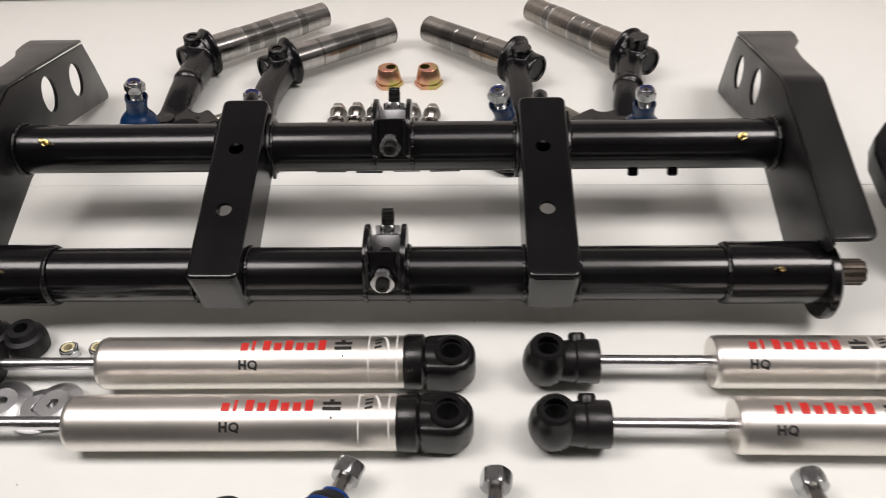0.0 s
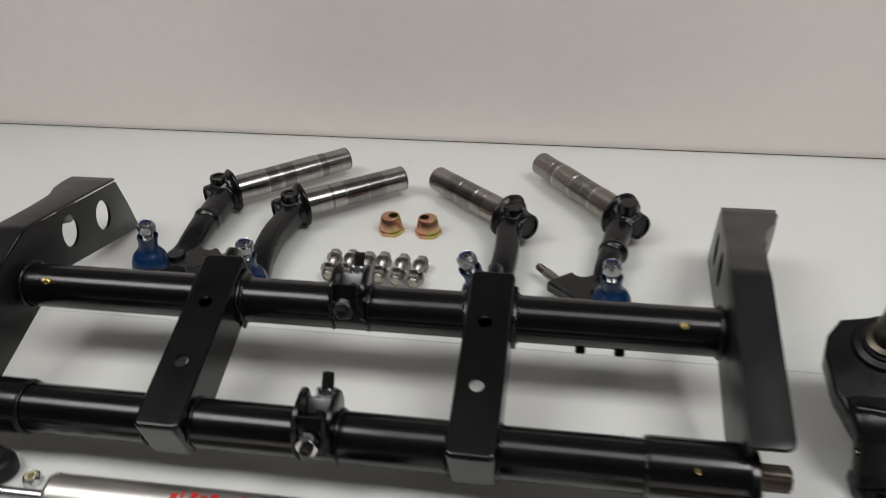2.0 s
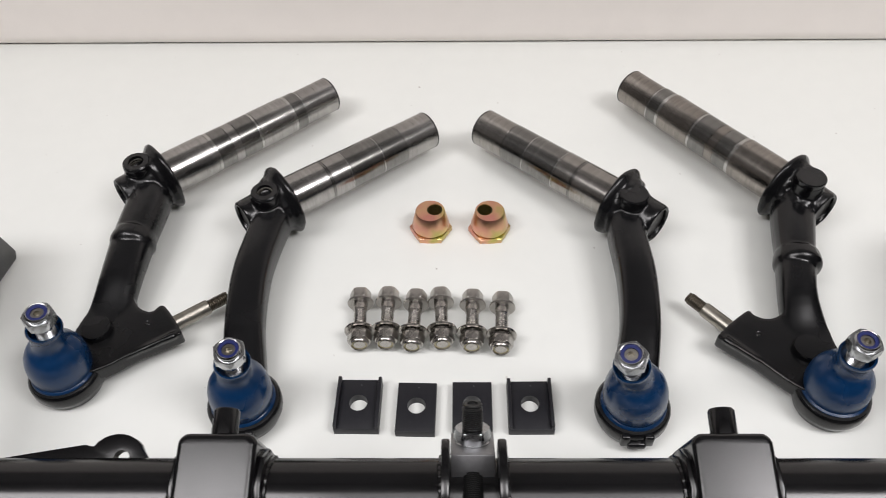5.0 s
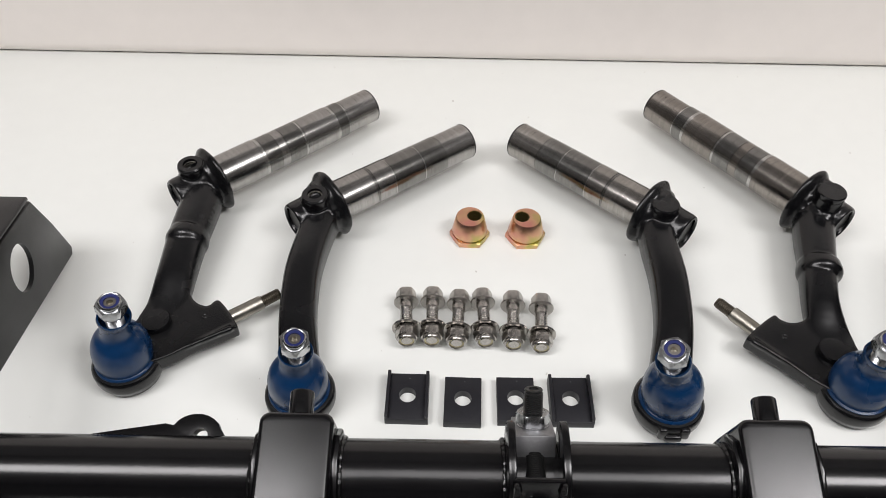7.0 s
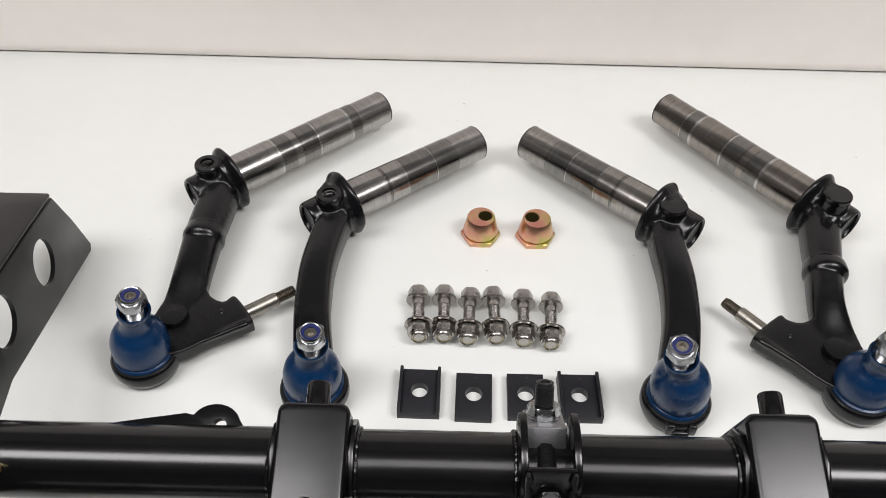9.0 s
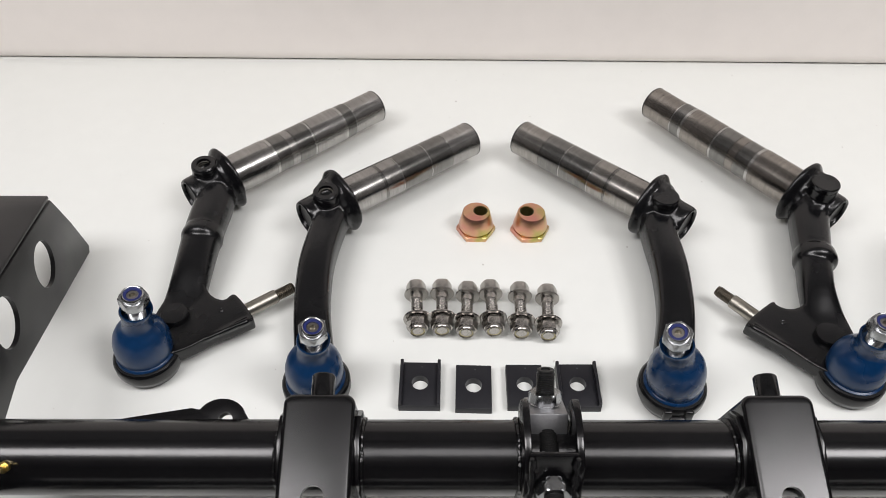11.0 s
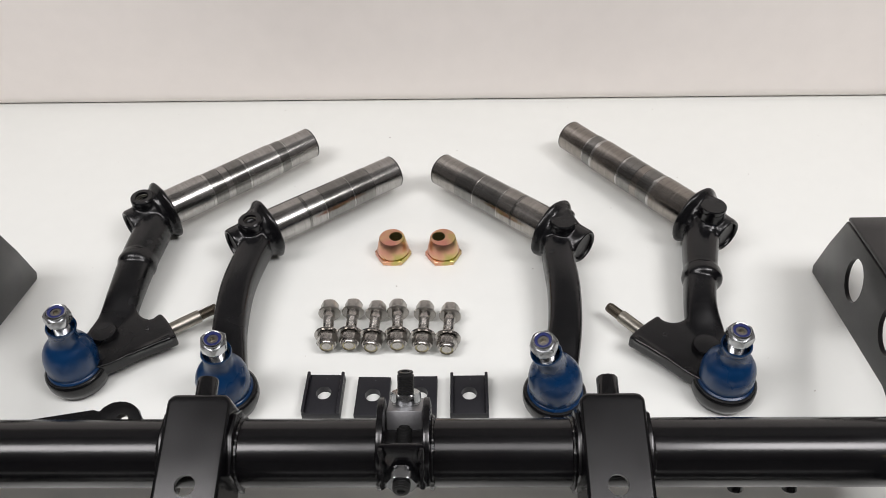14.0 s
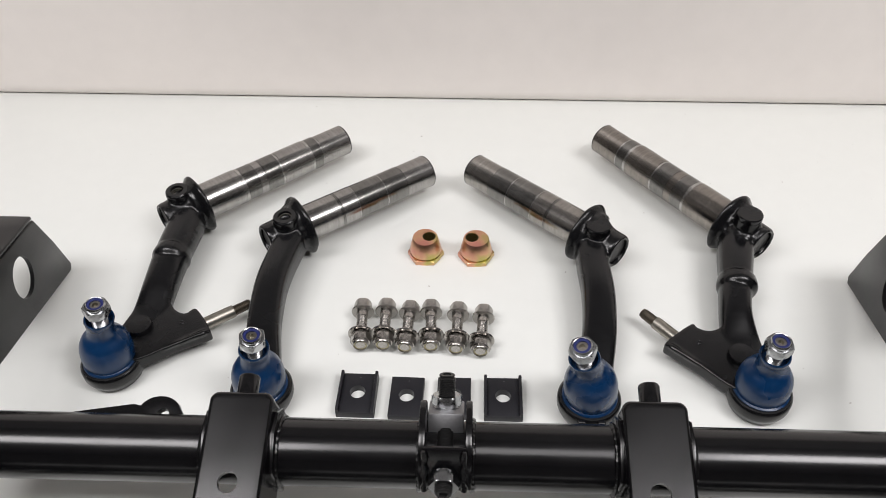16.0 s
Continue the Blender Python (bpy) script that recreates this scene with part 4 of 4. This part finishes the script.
def eye_end(parent, x, s, r_body, name="eye_end", long=0.0125, block_end=True):
    """Moulded cap that runs into a rounded block with an upright bore, or into a ball-shaped eye; s: which way the eye points."""
    fl = Matrix.Translation((x, 0, 0)) @ (TOX if s > 0 else Matrix.Rotation(-math.pi / 2, 4, "Y"))
    neck = 0.0155 if block_end else 0.0148
    e = part(name, lathe(B(), [(0, 0), (r_body + 0.0004, 0), (r_body + 0.001, 0.001), (r_body + 0.001, long), (r_body - 0.0002, long + 0.0012), (neck + 0.0012, long + 0.0028), (neck, long + 0.012), (0, long + 0.012)], fl, 48), PLASTIC, parent, "black moulded eye end")
    c = Matrix.Translation((x + s * (0.0215 + long), 0.0, 0)) @ Matrix.Rotation(radians(6), 4, "X")
    if block_end:
        out = [(-s * 0.0215, 0.0165 * s), (-s * 0.0215, -0.0165 * s)] + [(s * 0.0178 * math.sin(radians(a)), -s * 0.0178 * math.cos(radians(a))) for a in range(0, 181, 12)]
        part("eye", plate(B(), out, -0.0165, 0.0135, [(0, 0, 0.0098)], 0.0055, c, 36, 4), PLASTIC, e)
        part("bore_rim", ring(B(), c @ Matrix.Translation((0, 0, 0.0125)), 0.0086, 0.0132, 0.0036, 40, 0.0014), PLASTIC, e)
    else:
        prof = [(0.0098, 0.013), (0.0102, 0.018), (0.0124, 0.0184), (0.0131, 0.0176), (0.0134, 0.015), (0.0156, 0.0115), (0.0172, 0.006), (0.0178, 0), (0.0172, -0.006), (0.0152, -0.0115), (0.0121, -0.0165), (0.0098, -0.0172), (0.0098, 0.013)]
        part("eye", lathe(B(), prof, c, 48), PLASTIC, e)
        part("bore_rim", ring(B(), c @ Matrix.Translation((0, 0, 0.015)), 0.008, 0.0124, 0.0042, 40, 0.0014), PLASTIC, e)
    part("bore_sleeve", ring(B(), c @ Matrix.Translation((0, 0, -0.016)), 0.0078, 0.0098, 0.028), RUBBER, e)
    return e


def shock(x_eye, y, turn, rod_len, rod_r, body_len, r, red, label):
    """Damper lying along x: eye, rod, satin body with print, eye. The origin lies at the body's rod end."""
    s = thing("shock_absorber", pose(x_eye, y, r + 0.0011, 0, 0, turn), label, "shock absorber", "four shock absorbers")
    part("body", lathe(B(), [(0, 0.0005), (r * 0.5, 0.0005), (r * 0.9, 0), (r * 0.97, 0.0012), (r, 0.004), (r, 0.0046), (r, body_len), (0, body_len)], TOX, 64), BODY_ALU, s, "satin silver aluminium body with print")
    part("seam_ring", ring(B(), Matrix.Translation((body_len - 0.001, 0, 0)) @ TOX, r * 0.8, r + 0.0003, 0.0012, 64, 0.0002), PLASTIC, s)
    part("piston_rod", rod(B(), (0.002, 0, 0), (-rod_len, 0, 0), rod_r, seg=32), CHROME, s, "bright chrome rod")
    eye_end(s, body_len, 1, r)
    e = eye_end(s, -rod_len, -1, 0.0155, "rod_end", 0.0165, False)
    part("adjuster_knob", lathe(B(), [(0, 0), (0.0062, 0), (0.0064, 0.0062), (0.0052, 0.008), (0, 0.0083)], Matrix.Translation((-rod_len - 0.0155, 0.0095, 0.0085)) @ Matrix.Rotation(radians(-52), 4, "X"), 20), PLASTIC, e)
    # red maker's mark as plain bars of its size
    x0, x1 = red
    step = (x1 - x0) / 8
    red_bar = None
    for k, tall in enumerate((0, 1, 1, 0, 1, 0, 0, 1)):
        xa = x0 + k * step
        bm = wrap(B(), r, xa + step * 0.14, xa + step * (0.44 if k == 1 else 0.82), -12 if tall else -4, 16)
        o = part("red_bar", bm, RED, red_bar or s, "" if red_bar else "red printed bars")
        red_bar = red_bar or o
    bm = B()
    b0 = x1 + 0.005
    wrap(bm, r, b0, b0 + 0.0125, -6, 2)
    wrap(bm, r, b0, b0 + 0.0125, 7, 15)
    wrap(bm, r, b0 + 0.0045, b0 + 0.0075, -13, -6)
    wrap(bm, r, b0 + 0.0055, b0 + 0.007, 26, 31)
    part("black_mark", bm, INK, s)
    # the letters H and Q
    bm = B()
    h0, ta, tb = x0 + 0.0005, 37, 57
    wrap(bm, r, h0, h0 + 0.0018, ta, tb)
    wrap(bm, r, h0 + 0.0041, h0 + 0.0058, ta, tb)
    wrap(bm, r, h0 + 0.0018, h0 + 0.0042, 44.5, 49.5)
    q0, rq = h0 + 0.0103, 10.0
    for k in range(16):
        a0, a1 = 2 * math.pi * k / 16, 2 * math.pi * (k + 1) / 16
        pts = []
        for a, f in ((a0, 1), (a1, 1), (a1, 0.55), (a0, 0.55)):
            t = radians(47 + rq * f * math.sin(a))
            pts.append(bm.verts.new((q0 + 0.0037 * f * math.cos(a), -(r + 0.00012) * math.sin(t), (r + 0.00012) * math.cos(t))))
        bm.faces.new(pts)
    wrap(bm, r, q0 + 0.001, q0 + 0.003, 52.5, 59)
    part("letters", bm, INK, s, "black printed letters HQ")
    # pale swoosh and short dark bars beside it
    f0 = body_len - 0.0225
    bm = B()
    for k in range(6):
        wrap(bm, r, f0 + 0.0066 + 0.0008 * k, f0 + 0.0076 + 0.0008 * k, -26 + k * k, -20 + 2 * k * k, 0.0001, 3)
    part("pale_mark", bm, PALE, s)
    bm = B()
    for k, t0 in enumerate((-13, -3, 8)):
        for j in range(4):
            wrap(bm, r, f0 + 0.0008 + 0.0013 * j, f0 + 0.0021 + 0.0013 * j, t0 - 1.1 * j, t0 + 5 - 1.1 * j, 0.0002, 2)
    part("black_mark", bm, INK, s)
    for x in (f0 - 0.004, body_len - 0.006):
        part("pale_line", wrap(B(), r, x, x + 0.0009, -60, 100, 0.0001, 20), PALE, s)
    return s


RS = 0.0196
shock(-0.228, 0.434, 1.0, 0.082, 0.0048, 0.228, RS, (0.107, 0.172), "long silver shock absorber with black ends and red mark")
shock(-0.2305, 0.3785, 1.0, 0.082, 0.0048, 0.2295, RS, (0.109, 0.174), "long silver shock absorber with black ends and red mark")
shock(0.224, 0.4405, 0.3, 0.082, 0.0048, 0.137, RS, (0.022, 0.089), "short silver shock absorber with black ends and red mark")
shock(0.2265, 0.383, 0.3, 0.083, 0.0048, 0.138, RS, (0.022, 0.089), "short silver shock absorber with black ends and red mark")

# ---- stub axle standing on its lug ----
stub = thing("steering_knuckle", pose(0, 0, 0), "black cast steering knuckle with bare steel spindle on the bench", "steering knuckle")
HUB, TIP = V3(0.441, 0.631, 0.09), V3(0.4255, 0.597, 0.179)
KN = (TIP - HUB).normalized()
km = along(HUB, TIP, (0, 1, 0))
kx, ky = km.to_3x3() @ V3(1, 0, 0), km.to_3x3() @ V3(0, 1, 0)


def on_face(p):
    d = V3(*p) - HUB
    return (d.dot(kx), d.dot(ky))


face = [on_face(p) for p in ((0.396, 0.592, 0.07), (0.393, 0.627, 0.08), (0.397, 0.643, 0.088), (0.409, 0.657, 0.095), (0.462, 0.661, 0.098), (0.481, 0.66, 0.097), (0.487, 0.64, 0.09), (0.486, 0.603, 0.078), (0.478, 0.579, 0.071), (0.453, 0.558, 0.063), (0.408, 0.56, 0.06))]
part("body", plate(B(), face, -0.028, 0, (), 0.0075, km, bseg=4), CAST, stub)
part("boss", lathe(B(), [(0.026, -0.004), (0.0275, 0.001), (0.026, 0.004), (0.021, 0.0055), (0.0205, 0.008), (0, 0.008)], km, 40), CAST, stub)
part("back_hub", lathe(B(), [(0, -0.072), (0.016, -0.072), (0.02, -0.06), (0.022, -0.02), (0, -0.02)], km @ Matrix.Translation((0, 0.004, 0)), 32), CAST, stub)
ln = (TIP - HUB).length
part("collar", lathe(B(), [(0, 0.006), (0.017, 0.006), (0.0177, 0.0075), (0.0172, 0.0105), (0.0128, 0.0125), (0, 0.0125)], km, 40), SPINDLE, stub, "bare steel seal collar")
part("spindle", lathe(B(), [(0, 0.012), (0.0128, 0.012), (0.0124, 0.03), (0.0112, 0.033), (0.0096, 0.046), (0.0088, 0.056), (0.0091, 0.0575), (0.0091, 0.06), (0.0074, 0.0615), (0.0069, 0.067), (0.0072, 0.069), (0.0072, ln - 0.0015), (0.0062, ln), (0.0034, ln), (0.003, ln - 0.004), (0, ln - 0.004)], km, 36), SPINDLE, stub, "bare oiled steel spindle")
part("lug", sweep(B(), smooth_path([(0.4265, 0.588, 0.06, 0.024, 0.012), (0.4265, 0.57, 0.055, 0.0205, 0.011), (0.4275, 0.561, 0.038, 0.0172, 0.010), (0.4285, 0.555, 0.022, 0.0172, 0.0095), (0.4295, 0.55, 0.0105, 0.0182, 0.009)]), 24, 3.5), CAST, stub)
part("lug_foot", plate(B(), [(0.412, 0.563), (0.412, 0.546), (0.4175, 0.5285), (0.4255, 0.5245), (0.4345, 0.5245), (0.443, 0.53), (0.4475, 0.546), (0.4475, 0.563)], 0.0, 0.012, [(0.43, 0.5345, 0.0046)], 0.002), CAST, stub)
for k, (yy, zz, rr) in enumerate(((0.5745, 0.068, 0.0042), (0.5605, 0.0475, 0.0036), (0.5555, 0.0385, 0.003))):
    part("machined_ridge", sweep(B(), [(0.4085 + 0.0045 * j, yy - 0.0006 * j * (k == 0), zz, rr + 0.0003 * math.sin(j * 1.9), rr * 0.8) for j in range(9)], 12), WELD, stub)
part("steering_arm", sweep(B(), smooth_path([(0.472, 0.643, 0.074, 0.014, 0.0145), (0.498, 0.651, 0.07, 0.0145, 0.0125), (0.519, 0.654, 0.06, 0.0145, 0.0115), (0.533, 0.656, 0.044, 0.015, 0.0108), (0.541, 0.657, 0.027, 0.0156, 0.0108), (0.544, 0.657, 0.0135, 0.0154, 0.0104)]), 24, 2.6), CAST, stub)

# ---- long bolts beside the dampers ----
def long_bolt(p, q):
    a, b = V3(*p), V3(*q)
    d = (b - a).normalized()
    z = 0.0088
    m = along((a.x, a.y, z), (b.x, b.y, z))
    n = (b - a).length
    bo = thing("long_bolt", m, "long bright steel hex bolt lying flat", "bolt", "four long bolts")
    part("shank", rod(B(), (0, 0, 0.006), (0, 0, n * 0.72), 0.0046), STAINLESS, bo)
    part("thread", thread(B(), (0, 0, n * 0.72), (0, 0, n), 0.0045, 0.0012), STAINLESS, bo)
    part("head", hexagon(B(), Matrix.Rotation(math.pi, 4, "X") @ Matrix.Translation((0, 0, -0.0062)), 0.0089, 0.0075, 0, 0.2), STAINLESS, bo)
    part("head_flange", lathe(B(), [(0, 0.0055), (0.0098, 0.0055), (0.01, 0.0065), (0.0085, 0.0078), (0, 0.0078)], Matrix(), 28), STAINLESS, bo)


long_bolt((0.4505, 0.389), (0.4555, 0.47))
long_bolt((0.4785, 0.467), (0.4755, 0.378))
long_bolt((0.4915, 0.384), (0.4955, 0.466))
long_bolt((0.518, 0.464), (0.512, 0.37))

# ---- rubber bushings, nuts and cup washers beside the dampers ----
for bx, by, tilt in ((-0.306, 0.467, 14), (-0.334, 0.4685, -8)):
    r = thing("rubber_bushing", pose(bx, by, 0, 0, 0, tilt), "black rubber stepped bushing standing on the bench", "bushing", "pair of rubber bushings")
    part("body", lathe(B(), [(0.0055, 0.0), (0.0135, 0), (0.0155, 0.002), (0.0162, 0.012), (0.015, 0.0165), (0.0118, 0.0185), (0.0105, 0.024), (0.0055, 0.0245), (0.0055, 0.004)], Matrix(), 36), RUBBER, r)
for bx, by in ((-0.271, 0.4615), (-0.2475, 0.4625)):
    n = thing("lock_nut", pose(bx, by, 0), "small bright zinc lock nut", "nut", "pair of loose nuts")
    nyloc(n, (0, 0, 0), (0, 0.0, 1), 0.0082, 0.0095, NYLON, ZINC, 0.0035)
for k, (wx, wy, wz, rx, ry) in enumerate(((-0.3, 0.4075, 0.003, 4, 3), (-0.272, 0.4035, 0.0006, 1, 2), (-0.259, 0.4055, 0.004, 5, -6))):
    w = thing("cup_washer", pose(wx, wy, wz, rx, ry, 0), "bright zinc dished washer lying flat", "washer", "three dished washers")
    part("disc", lathe(B(), [(0.0045, 0.004), (0.011, 0.0042), (0.015, 0.001), (0.0195, 0.0), (0.021, 0.0012), (0.02, 0.0018), (0.0155, 0.0026), (0.0115, 0.0058), (0.0045, 0.0056), (0.0045, 0.004)], Matrix(), 40), WASHER, w)

# ---- tie rod ends ----
def tie_rod_end(x, y, tx, lean):
    """Lies on its side: stud and nut to the rear, blue-ringed boot, black socket and shank to the front."""
    t = thing("tie_rod_end", pose(x, y, 0, 0, 0, lean), "black tie rod end with blue boot rings and bright nut", "tie rod end", "four tie rod ends")
    z = 0.0185
    part("socket", lathe(B(), [(0, -0.052), (0.013, -0.052), (0.0165, -0.047), (0.0165, -0.035), (0.014, -0.0325), (0, -0.0325)], along((0, 0, z), (0, 1, z)), 36), CAST, t)
    part("boot", lathe(B(), [(0.0135, -0.033), (0.0158, -0.03), (0.0168, -0.0255), (0.015, -0.0205), (0.0105, -0.0165), (0.0085, -0.0145), (0, -0.0145)], along((0, 0, z), (0, 1, z)), 36), RUBBER, t)
    for yy, rr in ((-0.0275, 0.0168), (-0.0155, 0.0094)):
        part("boot_ring", ring(B(), along((0, yy, z), (0, 1, z)), rr * 0.85, rr + 0.0004, 0.0022), BLUE_RING, t, "blue retaining ring")
    part("stud", rod(B(), (0, -0.015, z), (0, 0.004, z - 0.001), 0.0056, 0.005), STAINLESS, t, "bright tapered stud")
    nut = part("hex_nut", hexagon(B(), along((0, 0, z - 0.001), (0, 1, z - 0.001)), 0.0108, 0.0115, 0.0052, 0.3), ZINC, t, "bright zinc hex nut")
    part("stud_end", lathe(B(), [(0, 0), (0.005, 0), (0.005, 0.0105), (0.0042, 0.0112), (0, 0.0112)], along((0, 0, z - 0.001), (0, 1, z - 0.001)), 20), STAINLESS, nut)
    part("shank", rod(B(), (0, -0.043, z - 0.004), (tx, -0.05, 0.0115), 0.011, 0.009), CAST, t)


tie_rod_end(-0.0335, 0.3385, -0.06, -16)
tie_rod_end(0.065, 0.333, -0.06, -3)
tie_rod_end(0.266, 0.3355, -0.05, 4)
tie_rod_end(0.3815, 0.3375, 0.05, 8)

# ---- small damper at the front edge of the view ----
sd = thing("steering_damper", pose(0, 0, 0), "black painted tubular steering damper with a round eye", "damper")
part("tube", rod(B(), (-0.3, 0.3065, 0.0145), (-0.172, 0.3065, 0.0145), 0.0125, seg=40), POWDER, sd)
part("end_cap", lathe(B(), [(0, 0), (0.0135, 0), (0.0145, 0.002), (0.0145, 0.035), (0.013, 0.041), (0.009, 0.045), (0, 0.046)], along((-0.172, 0.3065, 0.0145), (0, 0.3065, 0.0145)), 40), POWDER, sd)
part("eye", ring(B(), Matrix.Translation((-0.1055, 0.3055, 0.004)), 0.0062, 0.0165, 0.02, 40, 0.002), RUBBER, sd)
part("eye_neck", rod(B(), (-0.13, 0.306, 0.0145), (-0.117, 0.306, 0.0145), 0.0095), POWDER, sd)

# ---- bright plate at the bench front, and a black tab behind the beam ----
pl = thing("cover_plate", pose(0.45, 0.315, 0, 0, 0, -6), "pale polished metal plate with a small bolt", "plate")
part("plate", plate(B(), [(-0.026, -0.05), (0.07, -0.05), (0.07, 0.03), (-0.014, 0.03), (-0.022, 0.025), (-0.026, 0.014)], 0, 0.004, (), 0.0012, bseg=3), STAINLESS, pl)
part("bolt_head", hexagon(B(), Matrix.Translation((-0.004, 0.008, 0.004)), 0.008, 0.005), STAINLESS, pl)
